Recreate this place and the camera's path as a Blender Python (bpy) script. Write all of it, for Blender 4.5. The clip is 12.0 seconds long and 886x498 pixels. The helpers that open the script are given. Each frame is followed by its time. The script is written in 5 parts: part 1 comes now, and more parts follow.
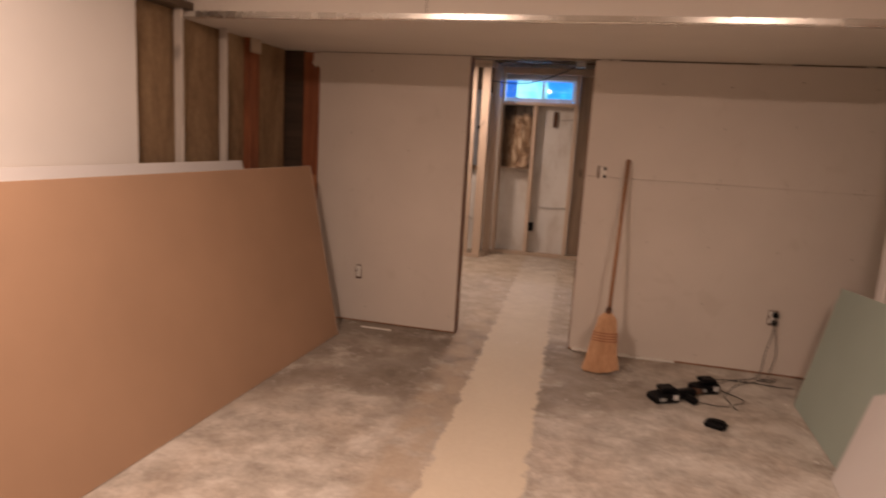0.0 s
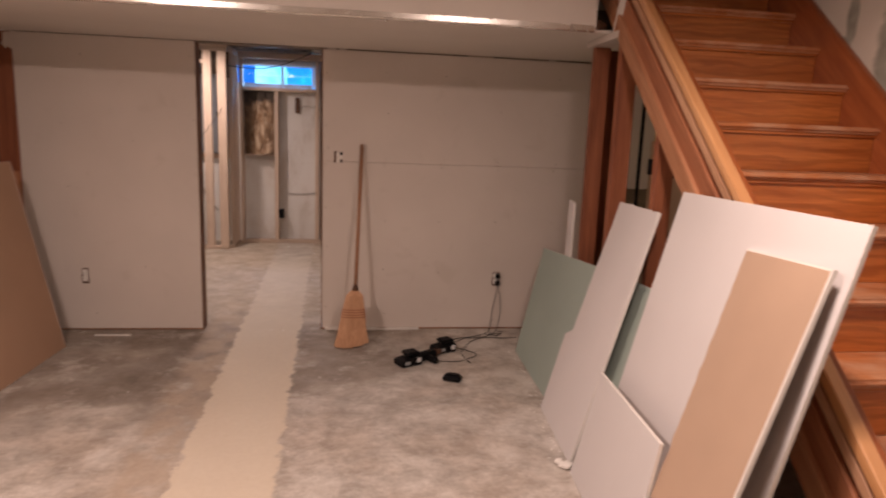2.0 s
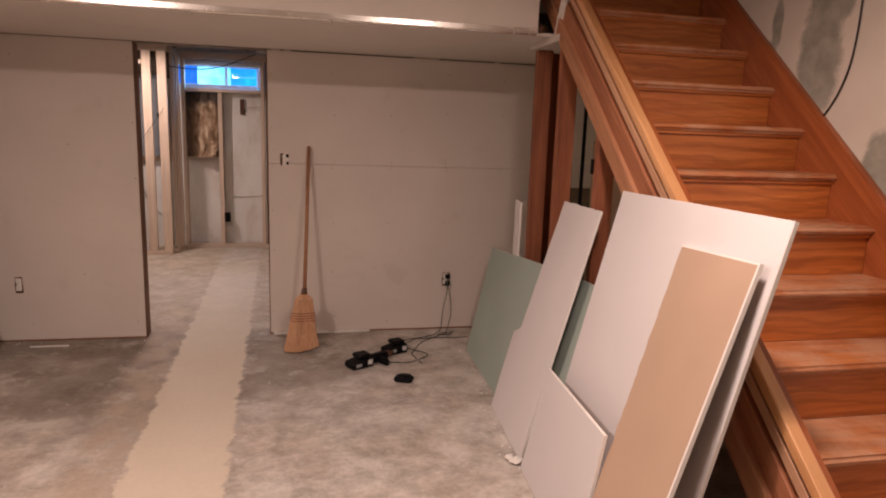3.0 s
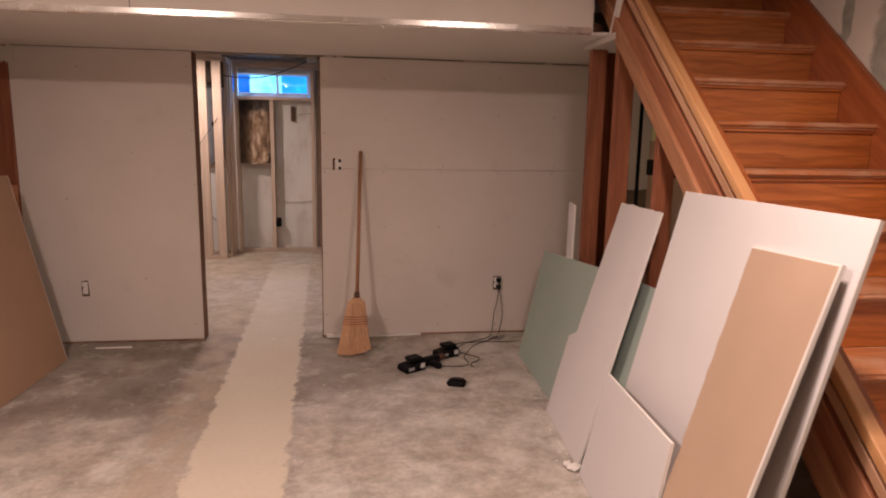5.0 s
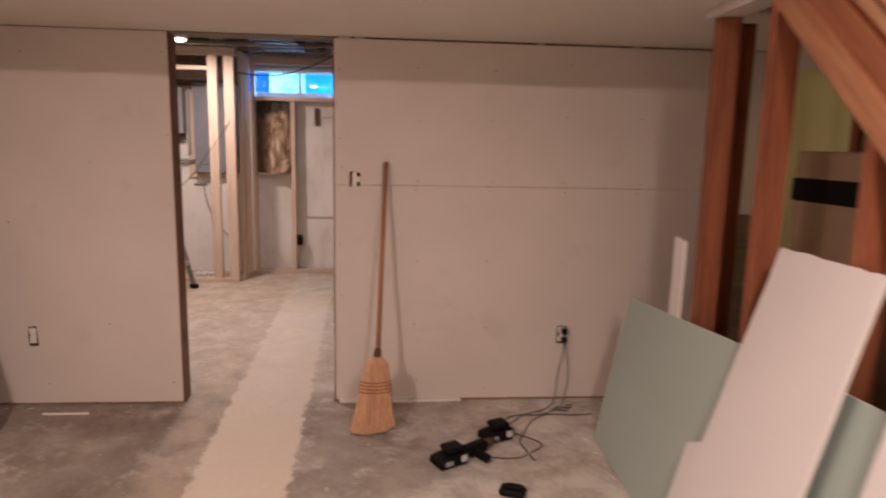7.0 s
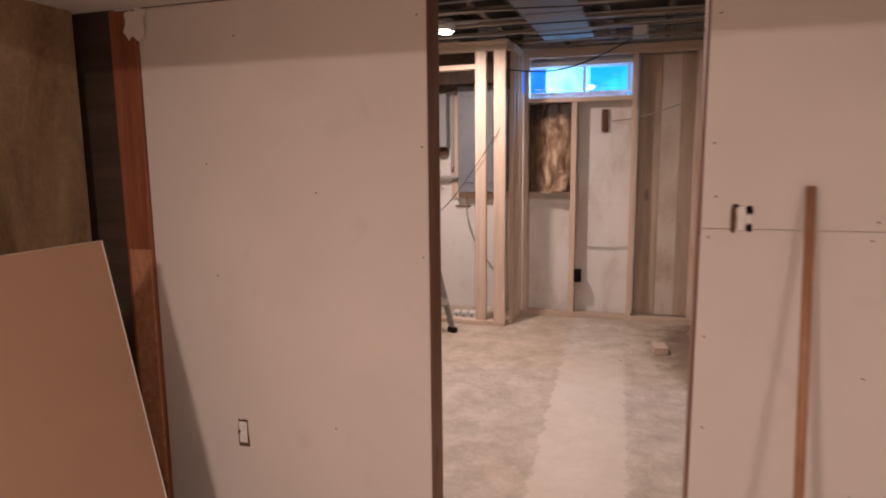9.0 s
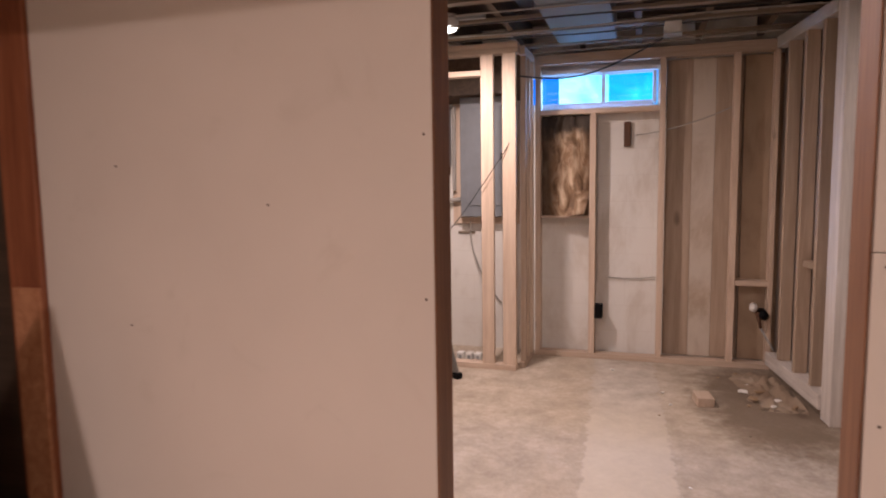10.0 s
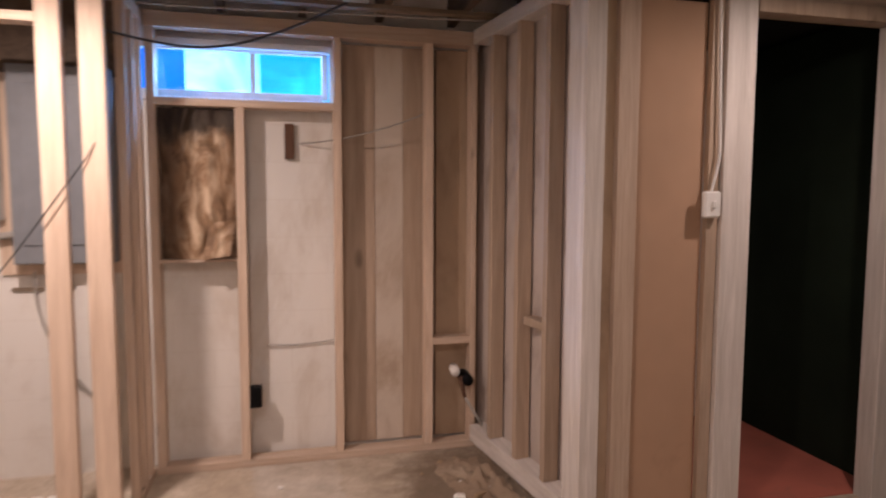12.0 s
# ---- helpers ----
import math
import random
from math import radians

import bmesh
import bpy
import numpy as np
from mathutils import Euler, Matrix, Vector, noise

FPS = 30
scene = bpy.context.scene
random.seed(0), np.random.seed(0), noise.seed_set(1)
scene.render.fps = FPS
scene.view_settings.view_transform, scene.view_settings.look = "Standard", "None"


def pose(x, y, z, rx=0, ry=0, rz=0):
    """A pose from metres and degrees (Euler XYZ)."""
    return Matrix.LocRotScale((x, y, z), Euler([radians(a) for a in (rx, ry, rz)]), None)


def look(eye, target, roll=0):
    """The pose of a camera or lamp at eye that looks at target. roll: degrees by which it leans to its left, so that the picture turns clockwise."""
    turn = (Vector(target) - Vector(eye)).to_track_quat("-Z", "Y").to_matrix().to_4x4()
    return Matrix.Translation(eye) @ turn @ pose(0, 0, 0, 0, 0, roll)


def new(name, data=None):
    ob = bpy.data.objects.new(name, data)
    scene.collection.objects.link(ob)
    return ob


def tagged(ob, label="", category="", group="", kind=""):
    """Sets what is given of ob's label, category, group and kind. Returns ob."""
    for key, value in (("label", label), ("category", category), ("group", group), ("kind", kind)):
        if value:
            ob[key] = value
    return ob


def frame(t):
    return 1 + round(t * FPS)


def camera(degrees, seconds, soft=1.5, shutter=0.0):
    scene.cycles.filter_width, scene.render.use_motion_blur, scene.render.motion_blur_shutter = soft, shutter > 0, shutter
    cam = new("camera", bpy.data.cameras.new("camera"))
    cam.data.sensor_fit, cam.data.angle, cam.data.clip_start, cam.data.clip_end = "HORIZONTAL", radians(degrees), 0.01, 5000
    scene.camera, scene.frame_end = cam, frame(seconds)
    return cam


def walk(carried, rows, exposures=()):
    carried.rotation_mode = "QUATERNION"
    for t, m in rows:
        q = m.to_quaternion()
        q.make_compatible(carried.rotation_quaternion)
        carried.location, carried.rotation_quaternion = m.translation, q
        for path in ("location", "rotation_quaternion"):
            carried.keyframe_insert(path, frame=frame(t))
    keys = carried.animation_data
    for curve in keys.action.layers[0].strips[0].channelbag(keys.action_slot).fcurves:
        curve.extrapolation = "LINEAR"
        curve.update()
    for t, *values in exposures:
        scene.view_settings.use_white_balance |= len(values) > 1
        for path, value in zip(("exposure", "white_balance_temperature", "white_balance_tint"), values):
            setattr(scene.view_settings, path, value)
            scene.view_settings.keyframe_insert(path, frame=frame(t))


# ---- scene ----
cam = camera(69.8, 12.0, 2.0, 0.5)
PATH = [
    (0, (0.449, 0.272, 1.395), (-0.015, 2.187, 1.054), 3.4),
    (0.5, (0.614, 0.178, 1.376), (0.316, 2.125, 1.028), 1.5),
    (1, (0.614, 0.141, 1.403), (0.477, 2.106, 1.057), 0.7),
    (1.5, (0.558, 0.143, 1.403), (0.6, 2.11, 1.045), 1.5),
    (2, (0.584, 0.151, 1.416), (0.85, 2.102, 1.063), 2.2),
    (2.5, (0.603, 0.142, 1.417), (0.997, 2.071, 1.067), 2.2),
    (3, (0.598, 0.131, 1.422), (1.013, 2.057, 1.076), 1.9),
    (4.8, (0.55, 0.11, 1.415), (0.833, 2.063, 1.091), 0.9),
    (5, (0.551, 0.155, 1.412), (0.83, 2.106, 1.076), 1.0),
    (5.5, (0.617, 0.312, 1.386), (0.876, 2.267, 1.051), 1.3),
    (6, (0.735, 0.557, 1.434), (1.002, 2.514, 1.118), 1.7),
    (6.5, (0.693, 0.882, 1.437), (0.958, 2.84, 1.13), 1.4),
    (7, (0.636, 1.24, 1.418), (0.798, 3.207, 1.1), 1.2),
    (7.5, (0.609, 1.623, 1.415), (0.492, 3.594, 1.094), 0.2),
    (7.7, (0.529, 1.76, 1.427), (0.352, 3.724, 1.093), -0.1),
    (9.3, (0.095, 2.895, 1.421), (-0.541, 4.77, 1.142), -0.5),
    (9.5, (0.021, 3.025, 1.424), (-0.584, 4.913, 1.161), -0.4),
    (10, (-0.058, 3.335, 1.338), (-0.655, 5.226, 1.142), -0.8),
    (10.5, (-0.09, 3.699, 1.261), (-0.664, 5.604, 1.097), 0.5),
    (11, (-0.146, 4.097, 1.302), (-0.489, 6.055, 1.111), 0.8),
    (11.5, (-0.171, 4.497, 1.343), (-0.008, 6.482, 1.159), 2.2),
    (12, (-0.212, 4.871, 1.416), (0.271, 6.805, 1.254), 0.2),
]
EXPOSURES = [
    (0, -0.74, 7350, 10), (0.6, -0.66, 7050, 10), (1.4, -0.60, 6650, 10), (3.2, -0.62, 6500, 10), (5.0, -0.60, 6500, 10), (6.0, -0.50, 6550, 10),
    (6.5, -0.30, 6350, 10), (7.5, -0.26, 6450, 10), (9.5, -0.14, 6300, 10), (10.5, -0.12, 6250, 10), (11.0, -0.20, 6350, 10), (11.5, 0.06, 6400, 10), (12.0, -0.02, 6500, 10),
]
walk(cam, [(t, look(eye, target, roll)) for t, eye, target, roll in PATH], EXPOSURES)

# ---- world and lights ----
world = bpy.data.worlds.new("world")
scene.world = world
world.use_nodes = True
wn = world.node_tree.nodes
sky = wn.new("ShaderNodeTexSky")
sky.sky_type, sky.sun_disc = "NISHITA", False
sky.sun_elevation, sky.sun_rotation = radians(12), radians(200)
wn["Background"].inputs["Strength"].default_value = 0.06
world.node_tree.links.new(sky.outputs[0], wn["Background"].inputs["Color"])

WARM = (1.0, 0.733, 0.638)
SOFT_WARM = (1.0, 0.77, 0.705)


def lamp(name, at, power, size, colour=WARM):
    """A flush round downlight."""
    data = bpy.data.lights.new(name, "AREA")
    data.shape, data.size, data.energy, data.color = "DISK", size, power, colour
    ob = new(name, data)
    ob.location = at
    return ob


lamp("ceiling_downlight", (1.35, 1.40, 2.29), 45, 0.24)
lamp("ceiling_downlight", (-0.70, 1.36, 2.29), 84, 0.24)
lamp("pot_light_bulb", (-1.22, 7.16, 2.262), 37, 0.10, SOFT_WARM)
# added unseen fill lamp, brightens the recess post and the fibreboard
lamp("pot_light_bulb", (-0.55, 5.62, 2.262), 26, 0.10, SOFT_WARM)
skylight = lamp("window_daylight", (-0.43, 8.515, 2.219), 17, 0.85, (0.22, 0.45, 1.0))
skylight.data.shape, skylight.data.size_y = "RECTANGLE", 0.05
skylight.rotation_euler = (radians(-45), 0, 0)
lamp("pot_light_bulb", (1.85, 6.46, 2.262), 12, 0.10, SOFT_WARM)


# ---- materials ----
def ramp_node(nodes, stops):
    r = nodes.new("ShaderNodeValToRGB")
    while len(r.color_ramp.elements) < len(stops):
        r.color_ramp.elements.new(0.5)
    for el, (pos, c) in zip(r.color_ramp.elements, stops):
        el.position, el.color = pos, (*c, 1)
    return r


class Mat:
    """A node material with short calls for the usual nodes."""

    def __init__(self, name, rough=0.8, metal=0.0):
        self.m = bpy.data.materials.new(name)
        self.m.use_nodes = True
        self.n, self.l = self.m.node_tree.nodes, self.m.node_tree.links
        self.b = self.n["Principled BSDF"]
        self.b.inputs["Roughness"].default_value = rough
        self.b.inputs["Metallic"].default_value = metal
        self.geo = None

    def pos(self):
        if self.geo is None:
            self.geo = self.n.new("ShaderNodeNewGeometry")
        return self.geo.outputs["Position"]

    def local(self):
        return self.n.new("ShaderNodeTexCoord").outputs["Object"]

    def scaled(self, vec, s):
        m = self.n.new("ShaderNodeMapping")
        m.inputs["Scale"].default_value = s
        self.l.new(vec, m.inputs["Vector"])
        return m.outputs[0]

    def noise(self, scale, detail=4.0, vec=None, rough=0.55, distort=0.0):
        t = self.n.new("ShaderNodeTexNoise")
        t.inputs["Scale"].default_value = scale
        t.inputs["Detail"].default_value = detail
        t.inputs["Roughness"].default_value = rough
        t.inputs["Distortion"].default_value = distort
        self.l.new(vec if vec is not None else self.pos(), t.inputs["Vector"])
        return t.outputs["Fac"]

    def math(self, op, a, b=0.5, c=None, clamp=False):
        t = self.n.new("ShaderNodeMath")
        t.operation, t.use_clamp = op, clamp
        for i, v in enumerate((a, b) if c is None else (a, b, c)):
            if isinstance(v, (int, float)):
                t.inputs[i].default_value = v
            else:
                self.l.new(v, t.inputs[i])
        return t.outputs[0]

    def step(self, v, lo, hi):
        t = self.n.new("ShaderNodeMapRange")
        t.interpolation_type = "SMOOTHSTEP"
        t.inputs["From Min"].default_value, t.inputs["From Max"].default_value = lo, hi
        self.l.new(v, t.inputs["Value"])
        return t.outputs[0]

    def ramp(self, fac, stops):
        r = ramp_node(self.n, stops)
        self.l.new(fac, r.inputs[0])
        return r.outputs[0]

    def mix(self, fac, a, b, mode="MIX"):
        t = self.n.new("ShaderNodeMix")
        t.data_type, t.blend_type = "RGBA", mode
        for sock, v in ((t.inputs[0], fac), (t.inputs[6], a), (t.inputs[7], b)):
            if isinstance(v, (int, float)):
                sock.default_value = v
            elif isinstance(v, tuple):
                sock.default_value = (*v, 1)
            else:
                self.l.new(v, sock)
        return t.outputs[2]

    def xyz(self, vec=None):
        t = self.n.new("ShaderNodeSeparateXYZ")
        self.l.new(vec if vec is not None else self.pos(), t.inputs[0])
        return t.outputs

    def colour(self, c):
        if isinstance(c, tuple):
            self.b.inputs["Base Color"].default_value = (*c, 1)
        else:
            self.l.new(c, self.b.inputs["Base Color"])
        return self

    def bump(self, h, strength=0.2, dist=0.002):
        t = self.n.new("ShaderNodeBump")
        t.inputs["Strength"].default_value, t.inputs["Distance"].default_value = strength, dist
        self.l.new(h, t.inputs["Height"])
        self.l.new(t.outputs[0], self.b.inputs["Normal"])
        return self

    def rough(self, fac, lo, hi):
        t = self.n.new("ShaderNodeMapRange")
        t.inputs["To Min"].default_value, t.inputs["To Max"].default_value = lo, hi
        self.l.new(fac, t.inputs["Value"])
        self.l.new(t.outputs[0], self.b.inputs["Roughness"])
        return self

    def rand(self):
        return self.n.new("ShaderNodeObjectInfo").outputs["Random"]


def paper(name, c, var=0.06, rough=0.85, stain=None):
    k = Mat(name, rough)
    big, fine = k.noise(1.7, 3), k.noise(90, 2)
    lo, hi = tuple(v * (1 - var) for v in c), tuple(min(1, v * (1 + var * 0.6)) for v in c)
    col = k.ramp(big, [(0.3, lo), (0.7, hi)])
    if stain:
        col = k.mix(k.math("MULTIPLY", k.step(k.noise(5.5, 5, distort=0.6), 0.58, 0.75), 0.35), col, stain)
    return k.colour(col).bump(fine, 0.08, 0.0006).m


def wood(name, dark, light, axis, grain=28.0, rough=0.6, knots=True, var=0.25, coat=0.0, arches=False):
    """axis: the way the grain runs, 0 x, 1 y, 2 z in world space."""
    k = Mat(name, rough)
    s = [1.0, 1.0, 1.0]
    s[1 if axis == 3 else axis] = 0.06
    r = k.rand()
    v = k.n.new("ShaderNodeVectorMath")
    v.operation = "ADD"
    off = k.n.new("ShaderNodeCombineXYZ")
    k.l.new(k.math("MULTIPLY", r, 37.0), off.inputs[0])
    k.l.new(k.math("MULTIPLY", r, 19.0), off.inputs[1])
    k.l.new(k.math("MULTIPLY", r, 53.0), off.inputs[2])
    k.l.new(k.pos(), v.inputs[0])
    k.l.new(off.outputs[0], v.inputs[1])
    src = v.outputs[0]
    if axis == 3:
        turn = k.n.new("ShaderNodeMapping")
        turn.inputs["Rotation"].default_value = (-math.atan2(0.1869, 0.2114), 0, 0)
        k.l.new(src, turn.inputs["Vector"])
        src = turn.outputs[0]
    vec = k.scaled(src, s)
    g = k.noise(grain, 5, vec, 0.6, 0.8)
    fine = k.noise(grain * 6, 3, vec, 0.6)
    col = k.ramp(k.math("MULTIPLY_ADD", fine, 0.25, k.math("MULTIPLY", g, 0.75)), [(0.3, dark), (0.52, tuple((a + b) / 2 for a, b in zip(dark, light))), (0.7, light)])
    if arches:
        # flat-sawn arches: stretched growth rings, bent by slow noise
        w = k.n.new("ShaderNodeTexWave")
        w.wave_type, w.rings_direction = "RINGS", "X"
        w.inputs["Scale"].default_value, w.inputs["Distortion"].default_value = 7.0, 9.0
        w.inputs["Detail"].default_value, w.inputs["Detail Scale"].default_value = 3.0, 1.2
        k.l.new(k.scaled(src, (0.30, 0.5, 1.0)), w.inputs["Vector"])
        line = k.step(w.outputs["Fac"], 0.55, 0.95)
        col = k.mix(k.math("MULTIPLY", line, 0.30), col, tuple(c * 0.62 for c in dark))
    if knots:
        s2 = [1.0, 1.0, 1.0]
        s2[1 if axis == 3 else axis] = 0.45
        kn = k.noise(6.5, 1, k.scaled(src, s2))
        col = k.mix(k.math("MULTIPLY", k.step(kn, 0.72, 0.8), 0.7), col, tuple(c * 0.4 for c in dark))
    col = k.mix(1.0, col, k.ramp(r, [(0.0, (1 - var,) * 3), (1.0, (1.0, 1.0, 1.0))]), "MULTIPLY")
    k.colour(col).bump(fine, 0.15, 0.001)
    if coat:
        k.b.inputs["Coat Weight"].default_value, k.b.inputs["Coat Roughness"].default_value = coat, 0.25
    return k.m


def plain(name, c, rough=0.5, metal=0.0, var=0.12, scale=14.0):
    k = Mat(name, rough, metal)
    n = k.noise(scale, 4)
    k.colour(k.ramp(n, [(0.3, tuple(v * (1 - var) for v in c)), (0.7, c)]))
    return k.rough(n, max(0.05, rough - 0.08), min(1, rough + 0.1)).bump(n, 0.05, 0.001).m


WHITE_WALL = paper("white_painted_plaster", (0.76, 0.74, 0.725), 0.04)
DRYWALL = paper("drywall_face_paper", (0.665, 0.612, 0.562), 0.05, stain=(0.55, 0.5, 0.44))
BOARD = paper("loose_board_face_paper", (0.69, 0.675, 0.68), 0.04)
TAN = paper("kraft_back_paper", (0.40, 0.255, 0.17), 0.08)
TAN_STRIP = paper("tan_face_paper", (0.48, 0.345, 0.25), 0.08)
GREEN = paper("moisture_board_paper", (0.38, 0.475, 0.435), 0.06)
GYPSUM = paper("gypsum_core", (0.80, 0.78, 0.74), 0.1)
CEILING = paper("ceiling_board_paper", (0.70, 0.66, 0.61), 0.05)
FIR = wood("old_red_fir", (0.18, 0.050, 0.022), (0.47, 0.170, 0.078), 2, 30)
FIR_SLOPE = wood("old_fir_stringer", (0.38, 0.145, 0.065), (0.68, 0.36, 0.20), 3, 30)
FIR_DARK = wood("dark_fir_stringer", (0.26, 0.085, 0.038), (0.52, 0.22, 0.11), 3, 30)
FIR_LIGHT = wood("light_fir_board", (0.48, 0.25, 0.14), (0.78, 0.47, 0.29), 3, 26)
JAMB = wood("jamb_fir", (0.17, 0.07, 0.035), (0.38, 0.19, 0.10), 2, 30)
PINE_Z = wood("pine_stud", (0.52, 0.385, 0.28), (0.78, 0.63, 0.50), 2, 26)
PINE_X = wood("pine_plate", (0.52, 0.385, 0.28), (0.78, 0.63, 0.50), 0, 26)
PINE_Y = wood("pine_plate_along", (0.52, 0.385, 0.28), (0.78, 0.63, 0.50), 1, 26)
PALE_Z = wood("weathered_pale_stud", (0.52, 0.475, 0.43), (0.78, 0.735, 0.69), 2, 26)
PALE_Y = wood("weathered_pale_plate", (0.52, 0.475, 0.43), (0.78, 0.735, 0.69), 1, 26)
PALE_X = wood("weathered_pale_sill", (0.48, 0.43, 0.38), (0.74, 0.685, 0.625), 0, 26)
OAK = wood("varnished_oak", (0.36, 0.090, 0.018), (0.79, 0.285, 0.072), 0, 22, 0.38, False, 0.18, 0.35, True)
OAK_SLOPE = wood("varnished_cap", (0.58, 0.27, 0.11), (0.84, 0.47, 0.22), 3, 24, 0.34, False, 0.1, 0.6)
def dusty_tread():
    k = Mat("worn_dusty_oak", 0.5)
    vec = k.scaled(k.pos(), (0.06, 1.0, 1.0))
    g = k.noise(24, 5, vec, 0.6, 0.8)
    col = k.ramp(g, [(0.3, (0.34, 0.10, 0.028)), (0.7, (0.62, 0.24, 0.085))])
    dust = k.math("MULTIPLY", k.step(k.noise(5, 6, rough=0.7), 0.36, 0.62), 0.6)
    return k.colour(k.mix(dust, col, (0.62, 0.40, 0.27))).bump(g, 0.1, 0.001).m


TREAD = dusty_tread()
SKIRT = wood("varnished_skirt", (0.26, 0.062, 0.018), (0.50, 0.155, 0.048), 3, 24, 0.4, False, 0.1, 0.3)
OLD_WOOD_Y = wood("old_joist", (0.06, 0.04, 0.026), (0.17, 0.115, 0.075), 1, 24)
OLD_WOOD_X = wood("old_strapping", (0.12, 0.09, 0.06), (0.30, 0.23, 0.165), 0, 24)
SUBFLOOR = wood("old_subfloor", (0.04, 0.027, 0.018), (0.09, 0.06, 0.042), 0, 14)
BROOMSTICK = wood("broomstick", (0.26, 0.12, 0.06), (0.42, 0.22, 0.12), 2, 40, 0.5, False, 0.05)
STAINED = wood("stained_old_board", (0.34, 0.25, 0.18), (0.56, 0.44, 0.335), 2, 18)
FIBREBOARD = paper("brown_fibreboard", (0.43, 0.28, 0.185), 0.14, stain=(0.33, 0.21, 0.14))
BLACK = plain("black_plastic", (0.006, 0.006, 0.007), 0.55)
SCREW = plain("phosphate_screw", (0.12, 0.09, 0.07), 0.6)
LABEL = plain("pale_label", (0.6, 0.6, 0.6), 0.5)
GREY_STEEL = plain("grey_enamel_steel", (0.30, 0.31, 0.31), 0.45)
DARK_STEEL = plain("dark_ladder_steel", (0.24, 0.23, 0.215), 0.42, 0.5)
PANEL_STEEL = plain("breaker_panel_steel", (0.20, 0.215, 0.235), 0.45)
ALUMINIUM = plain("aluminium", (0.62, 0.62, 0.60), 0.35, 0.9)
GALVANISED = plain("galvanised_duct", (0.20, 0.22, 0.25), 0.6, 0.5)
BEAD = plain("metal_corner_bead", (0.74, 0.72, 0.68), 0.25, 0.9)
RUST = plain("rusty_iron", (0.12, 0.06, 0.035), 0.7, 0.3)
WHITE_PLASTIC = plain("white_plastic", (0.78, 0.77, 0.74), 0.4)
CABLE = plain("black_cable", (0.02, 0.02, 0.02), 0.45)
GREY_CABLE = plain("grey_cable", (0.35, 0.33, 0.30), 0.5)
WINDOW_PAINT = plain("white_window_paint", (0.66, 0.68, 0.72), 0.5)
BRISTLE = wood("broom_corn", (0.46, 0.26, 0.145), (0.68, 0.43, 0.27), 2, 60, 0.8, False, 0.05)
TWINE = plain("red_twine", (0.30, 0.10, 0.05), 0.8)
# near-black base colours carry the shade of the unlit room beyond the doorway
UNLIT_GREEN = paper("unlit_green_paint", (0.014, 0.022, 0.014), 0.3)
DARK_WALL = paper("near_black_wall", (0.02, 0.02, 0.019), 0.15)
for dark in (UNLIT_GREEN, DARK_WALL, BLACK):
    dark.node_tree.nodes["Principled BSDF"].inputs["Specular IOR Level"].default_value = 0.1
YELLOW_WALL = paper("yellow_green_paint", (0.68, 0.70, 0.34), 0.08)
RED_FLOOR = paper("worn_red_floor_paint", (0.52, 0.16, 0.115), 0.25, 0.6, (0.25, 0.14, 0.1))
CARDBOARD = paper("old_tan_crate", (0.34, 0.24, 0.15), 0.12)


